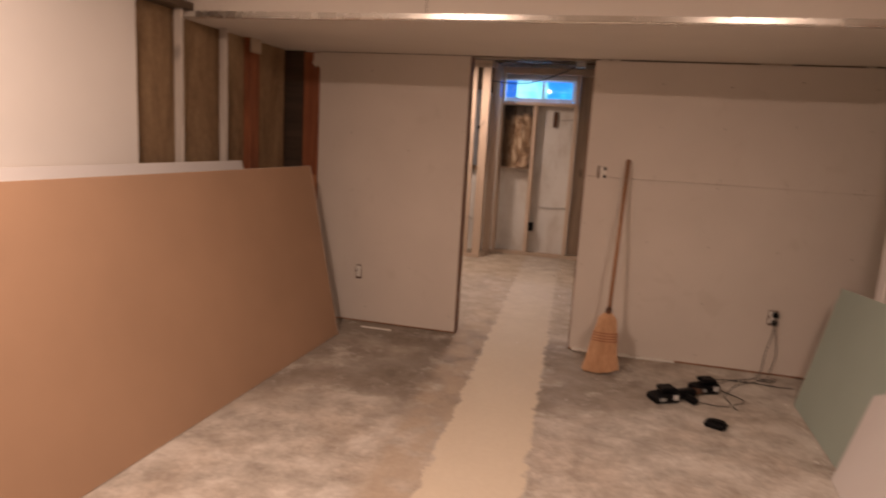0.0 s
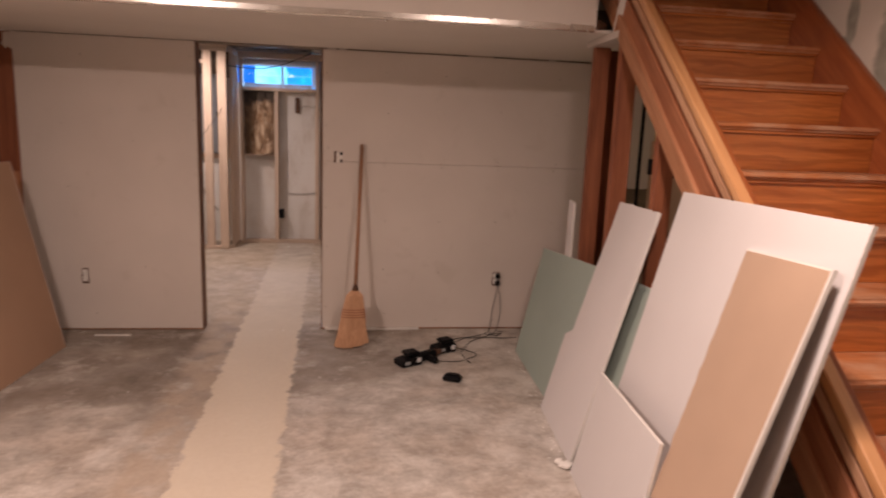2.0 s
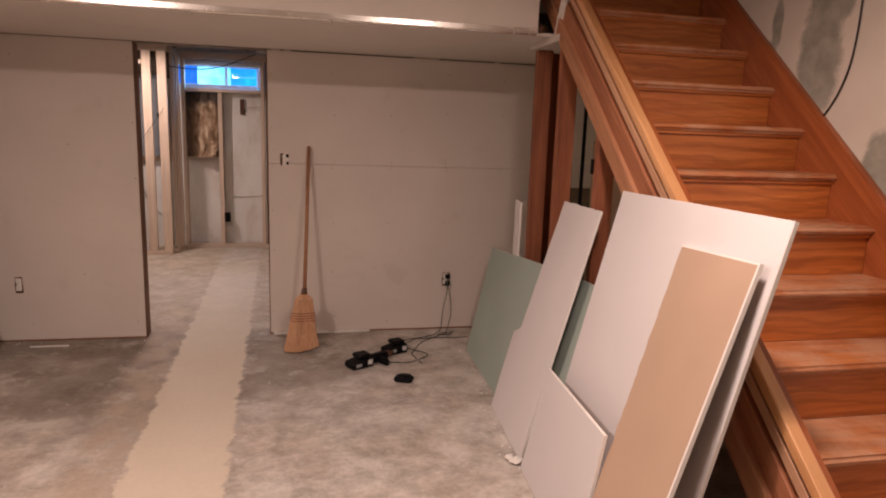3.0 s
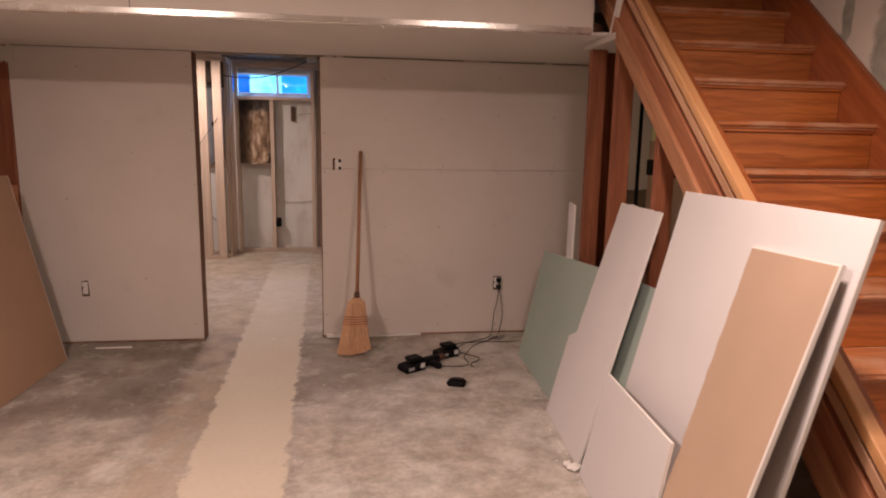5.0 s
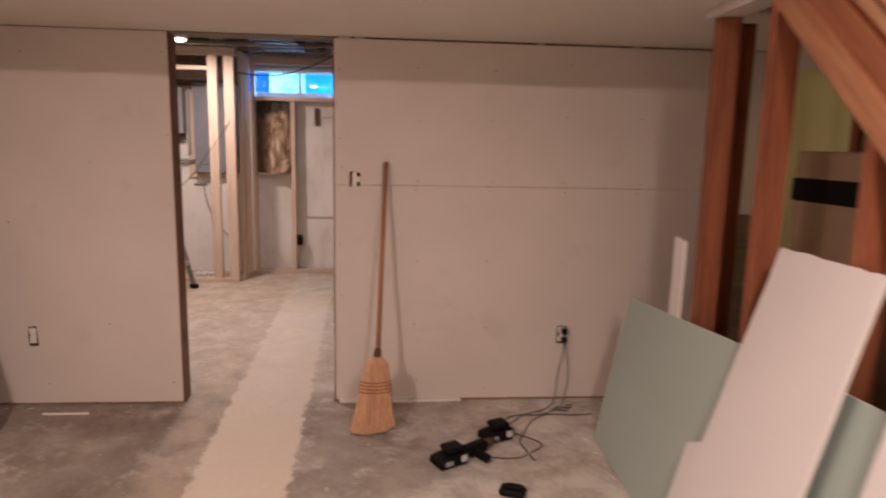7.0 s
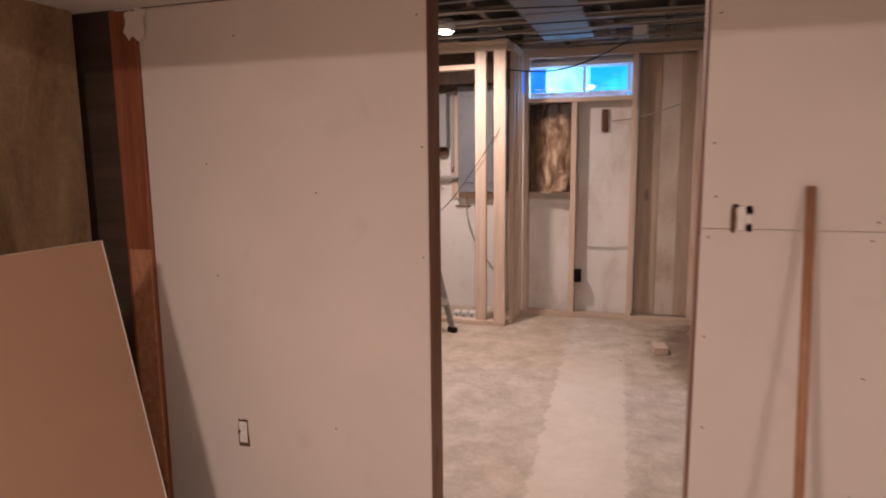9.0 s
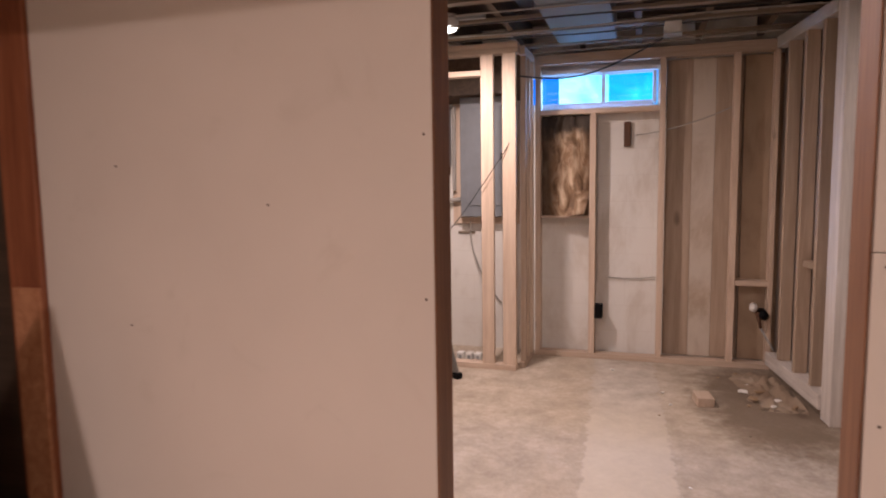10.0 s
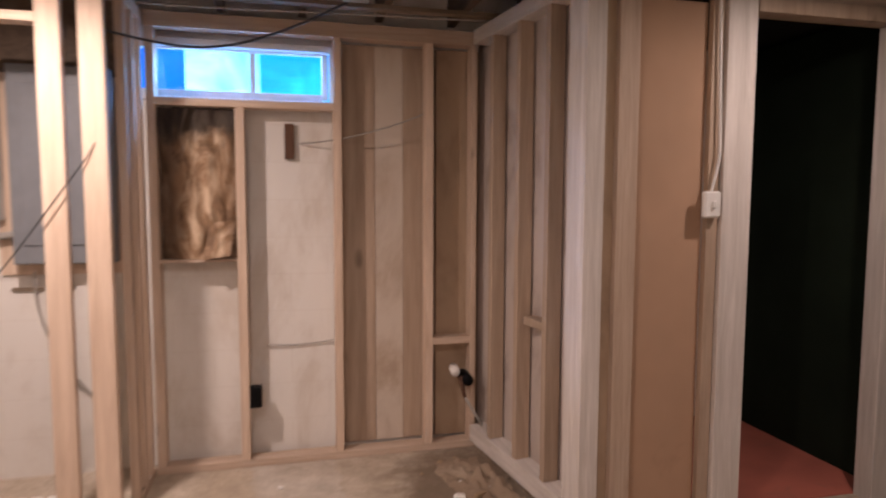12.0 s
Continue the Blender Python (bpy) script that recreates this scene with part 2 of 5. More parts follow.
def concrete():
    k = Mat("worn_concrete", 0.85)
    x, y, z = k.xyz()
    n1, n2, n3 = k.noise(1.1, 5, rough=0.65), k.noise(5.8, 8, rough=0.74, distort=0.12), k.noise(38, 5, rough=0.7)
    base = k.ramp(n2, [(0.30, (0.27, 0.246, 0.217)), (0.5, (0.44, 0.410, 0.372)), (0.66, (0.61, 0.585, 0.545))])
    warm = k.step(k.noise(1.9, 5, rough=0.6), 0.40, 0.62)
    base = k.mix(k.math("MULTIPLY", warm, 0.45), base, k.ramp(n2, [(0.3, (0.26, 0.205, 0.16)), (0.62, (0.52, 0.44, 0.365))]))
    # brown glue residue in the bays beside the strip, up to the partition
    t = k.math("ADD", k.math("MULTIPLY", n1, 1.6), k.math("MULTIPLY", k.step(y, 2.5, 3.9), 0.5))
    t = k.math("SUBTRACT", t, k.math("MULTIPLY", k.step(y, 4.7, 5.0), 0.55))
    t = k.math("SUBTRACT", t, k.math("MULTIPLY", k.step(x, 0.55, 1.25), 0.42))
    glue = k.math("MULTIPLY", k.step(k.math("ADD", t, k.math("MULTIPLY", n2, 0.7)), 1.32, 1.66), 0.75)
    col = k.mix(glue, base, k.ramp(n2, [(0.35, (0.15, 0.122, 0.098)), (0.6, (0.235, 0.198, 0.165))]))
    # plaster dust lies thickest along the leaning boards and at the near end of the west bay
    near_boards = k.math("MULTIPLY", k.step(x, 0.9, 1.6), 0.085)
    near_west = k.math("MULTIPLY", k.math("SUBTRACT", 1.0, k.step(y, 1.9, 3.3)), 0.03)
    drift = k.math("ADD", k.noise(3.4, 9, rough=0.74, distort=0.15), k.math("ADD", near_boards, near_west))
    dust = k.math("MULTIPLY", k.math("MULTIPLY", k.step(drift, 0.50, 0.69), 0.58), k.math("SUBTRACT", 1.0, k.math("MULTIPLY", k.step(y, 4.4, 5.2), 0.7)))
    col = k.mix(dust, col, (0.69, 0.668, 0.632))
    specks = k.math("MULTIPLY", k.step(k.noise(23, 4, rough=0.6), 0.66, 0.72), 0.6)
    col = k.mix(specks, col, (0.62, 0.60, 0.57))
    # bare strip where a wall plate once ran, with ragged edges
    wob = k.math("MULTIPLY", k.math("SUBTRACT", k.noise(9, 5, rough=0.7), 0.5), 0.14)
    mid = k.math("ADD", k.math("ADD", x, k.math("MULTIPLY", y, 0.042)), wob)
    far_fade = k.math("SUBTRACT", 1.0, k.math("MULTIPLY", k.step(y, 6.6, 7.6), 0.75))
    strip = k.math("MULTIPLY", k.step(mid, -0.058, -0.035), k.math("SUBTRACT", 1.0, k.step(mid, 0.36, 0.385)))
    side = k.math("MULTIPLY", k.step(mid, -0.34, -0.22), k.math("SUBTRACT", 1.0, k.step(mid, -0.08, 0.0)))
    col = k.mix(k.math("MULTIPLY", k.math("MULTIPLY", side, 0.8), k.step(k.noise(5, 5), 0.3, 0.6)), col, (0.42, 0.345, 0.27))
    col = k.mix(k.math("MULTIPLY", k.math("MULTIPLY", strip, 0.92), far_fade), col, k.ramp(n3, [(0.2, (0.61, 0.54, 0.435)), (0.8, (0.635, 0.565, 0.46))]))
    # tan tone of the dusty slab in the unfinished room
    room = k.math("MULTIPLY", k.math("MULTIPLY", k.step(y, 4.5, 5.4), 0.8), k.math("SUBTRACT", 1.0, k.math("MULTIPLY", strip, 0.6)))
    col = k.mix(room, col, k.ramp(n2, [(0.3, (0.34, 0.275, 0.20)), (0.5, (0.45, 0.375, 0.285)), (0.68, (0.55, 0.475, 0.375))]))
    dd = k.math("ADD", k.math("POWER", k.math("DIVIDE", k.math("SUBTRACT", x, 0.70), 0.46), 2.0), k.math("POWER", k.math("DIVIDE", k.math("SUBTRACT", y, 7.50), 1.0), 2.0))
    dirt = k.math("SUBTRACT", 1.0, k.step(k.math("ADD", dd, k.math("MULTIPLY", n2, 1.4)), 1.0, 1.9))
    col = k.mix(k.math("MULTIPLY", dirt, 0.88), col, (0.17, 0.125, 0.085))
    col = k.mix(k.math("SUBTRACT", 0.22, k.math("MULTIPLY", strip, 0.16)), col, k.ramp(n3, [(0.25, (0.25, 0.24, 0.22)), (0.75, (0.75, 0.74, 0.72))]), "OVERLAY")
    k.colour(col)
    return k.bump(k.math("ADD", n3, k.math("MULTIPLY", n2, 2.0)), 0.12, 0.002).m


CONCRETE = concrete()


def masonry():
    k = Mat("old_damp_masonry", 0.9)
    s = k.scaled(k.pos(), (1.0, 1.0, 0.32))
    a, b = k.noise(4, 6, s, 0.7, 0.5), k.noise(26, 5, rough=0.7)
    col = k.ramp(a, [(0.28, (0.09, 0.055, 0.03)), (0.42, (0.22, 0.14, 0.08)), (0.6, (0.34, 0.235, 0.14)), (0.8, (0.50, 0.41, 0.30))])
    col = k.mix(0.25, col, k.ramp(b, [(0.3, (0.2, 0.2, 0.2)), (0.7, (0.75, 0.75, 0.75))]), "OVERLAY")
    return k.colour(col).bump(k.math("ADD", a, b), 0.6, 0.01).m


MASONRY = masonry()


def whitewash(name, c, dirt, amount, blocks=False):
    k = Mat(name, 0.85)
    s = k.scaled(k.pos(), (1.0, 1.0, 0.5))
    a, b = k.noise(3.2, 6, s, 0.65, 0.4), k.noise(40, 4)
    col = k.mix(k.math("MULTIPLY", k.step(a, 0.45, 0.72), amount), c, dirt)
    if blocks:
        x, y, z = k.xyz()
        flat = k.n.new("ShaderNodeCombineXYZ")
        k.l.new(k.math("ADD", x, y), flat.inputs[0])
        k.l.new(z, flat.inputs[1])
        br = k.n.new("ShaderNodeTexBrick")
        br.inputs["Scale"].default_value, br.inputs["Brick Width"].default_value, br.inputs["Row Height"].default_value = 1.0, 0.40, 0.20
        br.inputs["Mortar Size"].default_value, br.inputs["Mortar Smooth"].default_value = 0.005, 0.6
        k.l.new(flat.outputs[0], br.inputs["Vector"])
        joint = br.outputs["Fac"]
        col = k.mix(k.math("MULTIPLY", joint, 0.10), col, dirt)
        b = k.math("SUBTRACT", b, k.math("MULTIPLY", joint, 0.6))
    return k.colour(col).bump(b, 0.25, 0.003).m


WHITE_BLOCK = whitewash("whitewashed_block", (0.72, 0.70, 0.66), (0.45, 0.38, 0.30), 0.5, True)
OLD_PLASTER = whitewash("dirty_grey_backing", (0.46, 0.40, 0.36), (0.22, 0.17, 0.135), 0.85)
BROWN_BACK = whitewash("brown_stained_backing", (0.42, 0.315, 0.22), (0.24, 0.165, 0.11), 0.7)


PALE_BACK = whitewash("pale_dirty_backing", (0.58, 0.51, 0.43), (0.36, 0.27, 0.19), 0.8)


def stair_wall():
    """Cream plaster with grey-green skimmed patches, oval with feathered edges."""
    k = Mat("patched_plaster", 0.8)
    x, y, z = k.xyz()
    wob = k.math("MULTIPLY", k.math("SUBTRACT", k.noise(9, 6, rough=0.72), 0.5), 1.7)
    total = None
    for cy, cz, ry, rz in ((2.56, 1.84, 0.12, 0.30), (2.84, 2.0, 0.035, 0.12), (2.18, 1.36, 0.10, 0.16), (2.49, 2.05, 0.10, 0.12), (2.88, 1.86, 0.05, 0.06)):
        dy = k.math("POWER", k.math("DIVIDE", k.math("SUBTRACT", y, cy), ry), 2.0)
        dz = k.math("POWER", k.math("DIVIDE", k.math("SUBTRACT", z, cz), rz), 2.0)
        d = k.math("ADD", k.math("ADD", dy, dz), wob)
        p = k.math("SUBTRACT", 1.0, k.step(d, 0.65, 1.25))
        total = p if total is None else k.math("MAXIMUM", total, p)
    base = k.ramp(k.noise(2.2, 5), [(0.3, (0.66, 0.615, 0.53)), (0.7, (0.77, 0.73, 0.65))])
    patch = k.ramp(k.noise(11, 5), [(0.35, (0.24, 0.25, 0.205)), (0.7, (0.42, 0.425, 0.36))])
    return k.colour(k.mix(k.math("MULTIPLY", total, 0.9), base, patch)).bump(k.noise(30, 4), 0.2, 0.002).m


STAIR_WALL = stair_wall()


def kraft():
    k = Mat("crumpled_kraft_insulation", 0.75)
    a = k.noise(7.5, 5, k.scaled(k.pos(), (1.3, 1, 0.62)), 0.6, 1.3)
    x, y, z = k.xyz()
    col = k.ramp(a, [(0.32, (0.10, 0.055, 0.03)), (0.5, (0.30, 0.19, 0.11)), (0.66, (0.56, 0.43, 0.30))])
    # darker brown towards both side edges, nearly black towards the top
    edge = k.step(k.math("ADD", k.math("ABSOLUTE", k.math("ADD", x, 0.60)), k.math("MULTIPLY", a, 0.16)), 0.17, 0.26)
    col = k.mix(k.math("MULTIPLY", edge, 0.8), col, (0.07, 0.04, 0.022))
    upper_dark = k.math("MULTIPLY", k.step(k.math("ADD", z, k.math("MULTIPLY", k.noise(9, 4), 0.3)), 1.78, 1.92), 0.9)
    return k.colour(k.mix(upper_dark, col, (0.02, 0.015, 0.012))).m


KRAFT = kraft()


def glow(name, stops, strength, scale):
    k = Mat(name, 1.0)
    k.colour((0, 0, 0))
    c = k.ramp(k.noise(scale, 3, distort=0.5), stops)
    k.l.new(c, k.b.inputs["Emission Color"])
    k.b.inputs["Emission Strength"].default_value = strength
    return k.m


DAY_PALE = glow("blue_daylight_pale", [(0.35, (0.04, 0.52, 1.0)), (0.6, (0.34, 0.92, 1.0))], 2.8, 3.0)
DAY_DEEP = glow("blue_daylight_deep", [(0.35, (0.0, 0.14, 0.85)), (0.65, (0.0, 0.22, 1.0))], 1.6, 4.0)
DAY_BLUE = glow("blue_daylight", [(0.35, (0.0, 0.30, 1.0)), (0.65, (0.02, 0.52, 1.0))], 2.1, 4.0)
BULB = glow("lit_lamp_lens", [(0.3, (1.0, 0.93, 0.82)), (0.7, (1.0, 0.95, 0.86))], 9.0, 1.0)


def glass():
    k = Mat("window_glass", 0.02)
    k.b.inputs["Transmission Weight"].default_value, k.b.inputs["IOR"].default_value = 1.0, 1.45
    return k.colour((0.95, 0.97, 1.0)).m


GLASS = glass()


# ---- mesh helpers ----
def part(name, bm, material, parent=None, label="", smooth=False):
    me = bpy.data.meshes.new(name)
    bm.normal_update()
    bm.to_mesh(me)
    bm.free()
    me.materials.append(material)
    if smooth:
        for p in me.polygons:
            p.use_smooth = True
    ob = new(name, me)
    ob.parent = parent
    if label:
        tagged(ob, label)
    return ob


def thing(name, label, category, m=None, group="", kind=""):
    ob = new(name)
    ob.empty_display_size = 0.05
    if m is not None:
        ob.matrix_basis = m
    return tagged(ob, label, category, group, kind)


def add_box(bm, x0, x1, y0, y1, z0, z1, bevel=0.0, m=None):
    r = bmesh.ops.create_cube(bm, size=1)
    vs = r["verts"]
    for v in vs:
        v.co = Vector(((x0, x1)[v.co.x > 0], (y0, y1)[v.co.y > 0], (z0, z1)[v.co.z > 0]))
    if bevel:
        es = list({e for v in vs for e in v.link_edges})
        vs = list({v for f in bmesh.ops.bevel(bm, geom=es, offset=bevel, segments=1, affect="EDGES")["faces"] for v in f.verts} | {v for v in vs if v.is_valid})
    if m is not None:
        for v in vs:
            v.co = m @ v.co
    return bm


def box(name, x0, x1, y0, y1, z0, z1, material, parent=None, label="", bevel=0.002):
    """A box in the parent's own space, with softened edges."""
    return part(name, add_box(bmesh.new(), x0, x1, y0, y1, z0, z1, bevel), material, parent, label)


def structure(name, x0, x1, y0, y1, z0, z1, material, label, category):
    return tagged(box(name, x0, x1, y0, y1, z0, z1, material, None, "", 0), label, category, "", "structure")


def cyl(bm, a, b, r0, r1=None, seg=14, caps=True):
    a, b = Vector(a), Vector(b)
    d = b - a
    m = Matrix.Translation((a + b) / 2) @ d.to_track_quat("Z", "Y").to_matrix().to_4x4()
    bmesh.ops.create_cone(bm, cap_ends=caps, segments=seg, radius1=r0, radius2=r0 if r1 is None else r1, depth=d.length, matrix=m)
    return bm


def tube(name, points, radius, material, parent=None, label="", res=6, steps=6):
    """A round cable or pipe along a smooth line through the points."""
    c = bpy.data.curves.new(name, "CURVE")
    c.dimensions, c.bevel_depth, c.bevel_resolution, c.resolution_u, c.use_fill_caps = "3D", radius, 2, steps, True
    sp = c.splines.new("NURBS")
    sp.points.add(len(points) - 1)
    for p, q in zip(sp.points, points):
        p.co = (*q, 1)
    sp.use_endpoint_u, sp.order_u = True, min(4, len(points))
    tmp = bpy.data.objects.new(name + "_path", c)
    dg = bpy.context.evaluated_depsgraph_get()
    scene.collection.objects.link(tmp)
    dg.update()
    me = bpy.data.meshes.new_from_object(tmp.evaluated_get(dg))
    bpy.data.objects.remove(tmp)
    bpy.data.curves.remove(c)
    me.name = name
    me.materials.clear()
    me.materials.append(material)
    for p in me.polygons:
        p.use_smooth = True
    ob = new(name, me)
    ob.parent = parent
    if label:
        tagged(ob, label)
    return ob


def prism(outline, depth, y_axis=False):
    """A flat outline in local x and z (or y and z), thickened along the other way."""
    bm = bmesh.new()
    if y_axis:
        front = [bm.verts.new((0, u, v)) for u, v in outline]
        back = [bm.verts.new((depth, u, v)) for u, v in outline]
    else:
        front = [bm.verts.new((u, 0, v)) for u, v in outline]
        back = [bm.verts.new((u, depth, v)) for u, v in outline]
    bm.faces.new(front)
    bm.faces.new(back[::-1])
    n = len(outline)
    for i in range(n):
        bm.faces.new((front[i], back[i], back[(i + 1) % n], front[(i + 1) % n]))
    bmesh.ops.recalc_face_normals(bm, faces=bm.faces)
    return bm

# ---- structure: floor, ceilings, outer walls ----
structure("floor", -2.3, 3.2, -2.6, 8.6, -0.15, 0.0, CONCRETE, "worn grey concrete slab with a pale bare strip", "floor")

CEIL = 2.30
ceil = bmesh.new()
add_box(ceil, -1.95, 1.93, -2.6, 3.40, CEIL, CEIL + 0.1)
add_box(ceil, 1.93, 2.9, -2.6, 1.3, CEIL, CEIL + 0.1)
tagged(part("ceiling", ceil, CEILING), "plain off-white drywall basement ceiling", "ceiling", "", "structure")

structure("wall_south", -2.0, 2.95, -2.7, -2.6, 0, 2.6, DRYWALL, "plain off-white drywall wall", "wall")
structure("wall_east", 2.74, 2.86, -2.6, 4.64, 0, 4.9, STAIR_WALL, "cream plaster stair wall with grey skimmed patches", "wall")
structure("wall_stairwell_west", 1.86, 1.93, 1.3, 4.75, 2.40, 4.9, DRYWALL, "off-white upper stairwell wall", "wall")
structure("wall_stairwell_south", 1.93, 2.74, 1.22, 1.30, 2.40, 4.9, DRYWALL, "off-white upper stairwell wall", "wall")
structure("wall_stairwell_north", 1.93, 2.74, 4.66, 4.74, 2.06, 4.9, DRYWALL, "off-white upper stairwell wall", "wall")
structure("ceiling_stairwell", 1.86, 2.86, 1.2, 4.8, 4.9, 5.0, CEILING, "off-white stairwell ceiling", "ceiling")

# left wall: a plastered stretch, then bare masonry behind open studs
structure("wall_west_cavity", -2.10, -2.03, 4.3, 4.90, 0, 2.45, MASONRY, "dark old masonry in the wall corner", "wall")
structure("wall_west_masonry", -2.02, -1.86, 2.0, 4.60, 0, 2.45, MASONRY, "bare damp-stained old masonry behind open studs", "wall")
structure("wall_west", -1.86, -1.74, -2.6, 2.93, 0, CEIL, WHITE_WALL, "off-white drywall wall ending at open studs", "wall")
west_studs = thing("wall_west_framing", "old studs and plates left open on the west wall", "wall framing", kind="structure")
for y0, y1, mat, x0 in ((3.31, 3.328, PALE_Z, -1.79), (3.725, 3.743, PALE_Z, -1.79), (4.06, 4.17, FIR, -1.83)):
    box("stud", x0 - 0.03, x0 + 0.018, y0, y1, 0.04, 1.99, mat, west_studs)
box("bottom_plate", -1.855, -1.75, 2.94, 4.63, 0, 0.04, PINE_Y, west_studs)
box("top_plate", -1.855, -1.75, 2.94, 4.63, 1.99, 2.028, OLD_WOOD_Y, west_studs)

# the boxed soffit along the partition
soffit = bmesh.new()
add_box(soffit, -1.95, 1.762, 3.385, 4.639, 1.962, 1.976)
add_box(soffit, -1.95, 1.762, 3.385, 3.398, 1.976, CEIL + 0.1)
add_box(soffit, 1.750, 1.762, 3.399, 4.639, 1.977, CEIL + 0.1)
add_box(soffit, 1.763, 1.95, 3.42, 3.74, 1.962, 1.976)
add_box(soffit, 1.763, 2.735, 3.741, 4.639, 1.962, 1.976)
tagged(part("ceiling_soffit", soffit, CEILING), "boxed drywall soffit with a bare metal corner bead", "soffit", "", "structure")
bead = bmesh.new()
cyl(bead, (-1.74, 3.387, 1.962), (1.755, 3.387, 1.962), 0.006, seg=8)
add_box(bead, -1.74, 1.755, 3.3825, 3.3845, 1.962, 1.99)
add_box(bead, -1.74, 1.755, 3.385, 3.412, 1.9585, 1.9610)
tagged(part("trim_corner_bead", bead, BEAD), "shiny unpainted metal corner bead on the soffit", "corner bead", "", "structure")
glint = bmesh.new()
bmesh.ops.create_uvsphere(glint, u_segments=12, v_segments=8, radius=0.009, matrix=Matrix.Translation((0.704, 3.381, 1.953)))
tagged(part("bead_screw", glint, BEAD, None, "", True), "shiny bare screw head on the corner bead", "screw")
seam = bmesh.new()
add_box(seam, -0.46, -0.457, 3.383, 3.3845, 1.99, 2.29)
tagged(part("trim_soffit_joint", seam, RUST), "open vertical joint between soffit boards", "joint", "", "structure")

# ---- partition with the doorway ----
WY = 4.64
DL, DR, HEAD = -0.491, 0.335, 1.975
partition = thing("wall_partition", "drywall partition with a rough door opening and exposed studs at the jambs", "wall", kind="structure")


def sheet_on_wall(x0, x1, z0, z1, mat=DRYWALL):
    bm = add_box(bmesh.new(), x0, x1, WY, WY + 0.0127, z0, z1, 0.0015)
    return part("drywall_sheet", bm, mat, partition)


sheet_on_wall(-1.60, DL, 0.012, 1.9585)
sheet_on_wall(DR, 2.45, 1.2100, 1.9535)
sheet_on_wall(DR, 2.45, 0.014, 1.2085)
sheet_on_wall(2.455, 2.735, 1.08, 1.9585)
box("old_board", 2.455, 2.735, WY, WY + 0.0127, 0.014, 1.075, OLD_WOOD_X, partition, "dark old board")
for x0 in (DL - 0.036, DR - 0.002, -1.60, -1.21, -0.85, 0.74, 1.15, 1.56, 1.97, 2.38):
    mat = FIR
    box("stud", x0, x0 + 0.038, WY + 0.0135, WY + 0.102, 0.038, HEAD - 0.02, mat, partition)
box("jamb_face", DL - 0.0005, DL + 0.004, WY + 0.001, WY + 0.116, 0.0, HEAD, JAMB, partition)
box("jamb_face", DR - 0.006, DR - 0.0025, WY + 0.001, WY + 0.116, 0.0, HEAD, JAMB, partition)
box("bottom_plate", -1.60, DL, WY + 0.0135, WY + 0.102, 0.0, 0.038, FIR_SLOPE, partition)
box("bottom_plate", DR, 2.74, WY + 0.0135, WY + 0.102, 0.0, 0.038, FIR_SLOPE, partition)
for x0, x1 in ((-1.60, 1.32), (1.52, 2.74)):
    box("top_plate", x0, x1, WY + 0.0135, WY + 0.102, HEAD - 0.018, HEAD + 0.02, OLD_WOOD_X, partition)
box("corner_stud", -1.72, -1.602, WY - 0.012, WY + 0.026, 0.0, 1.955, FIR, partition, "old red corner stud")
box("corner_stud_lower", -1.70, -1.604, WY - 0.022, WY - 0.0125, 0.0, 1.08, FIR_SLOPE, partition, "lighter old fir scab")
box("far_sheet", -1.6, DL - 0.04, WY + 0.104, WY + 0.117, 0.01, 2.3, DRYWALL, partition)
box("far_sheet", DR + 0.04, 2.74, WY + 0.104, WY + 0.117, 0.01, 1.955, DRYWALL, partition)
for x0, x1 in ((DR + 0.04, 1.32), (1.52, 2.74)):
    box("far_sheet", x0, x1, WY + 0.104, WY + 0.117, 1.957, 2.3, DRYWALL, partition)
# plaster left in the joint between sheet and soffit
gap_rnd = random.Random(8)
for x0 in (0.36, 0.44, 1.90):
    box("joint_plaster", x0, x0 + gap_rnd.uniform(0.04, 0.13), WY + 0.002 * gap_rnd.random(), WY + 0.010, 1.9545, 1.9612, DRYWALL, partition, "plaster left in the joint")
# added blocker: keeps the lit far wall out of the shaded corner gap
box("corner_closer", -2.029, -1.722, WY + 0.012, WY + 0.024, 0.0, 2.32, SUBFLOOR, partition, "added dark board that stands in for shade in the corner gap")
box("header_board", -1.72, 2.74, WY + 0.0135, WY + 0.102, HEAD + 0.022, 2.32, OLD_WOOD_X, partition)
torn = bmesh.new()
random.seed(5)
for i in range(9):
    x = DR + 0.02 + i * 0.075
    add_box(torn, x, x + 0.08, WY - 0.012 - random.random() * 0.012, WY - 0.001, 0.001, 0.012 + random.random() * 0.012)
part("torn_edge", torn, GYPSUM, partition, "torn white bottom edge of drywall")
screws = bmesh.new()


def screw(x, z):
    cyl(screws, (x, WY - 0.0008, z), (x, WY + 0.002, z), 0.0034, seg=8)


for x, z in ((-1.34, 1.40), (-0.90, 1.30), (-0.51, 1.45), (-0.51, 1.09), (-1.32, 0.99)):
    screw(x, z)
for x, z in ((-0.535, 0.12), (-0.53, 1.86), (-1.19, 0.12), (-1.19, 1.84), (-0.86, 0.45)):
    screw(x + random.uniform(-0.01, 0.01), z)
for z in (0.17, 0.61, 0.89, 1.184, 1.30, 1.45, 1.80):
    screw(DR + 0.03 + random.uniform(-0.008, 0.008), z)
for x in (0.77, 1.17, 1.58, 1.99):
    for z in (0.10, 0.42, 0.79, 1.185, 1.235, 1.56, 1.84):
        screw(x + random.uniform(-0.012, 0.012), z + random.uniform(-0.03, 0.03) * (abs(z - 1.21) > 0.1))
part("screw_heads", screws, SCREW, partition, "dark drywall screw heads")


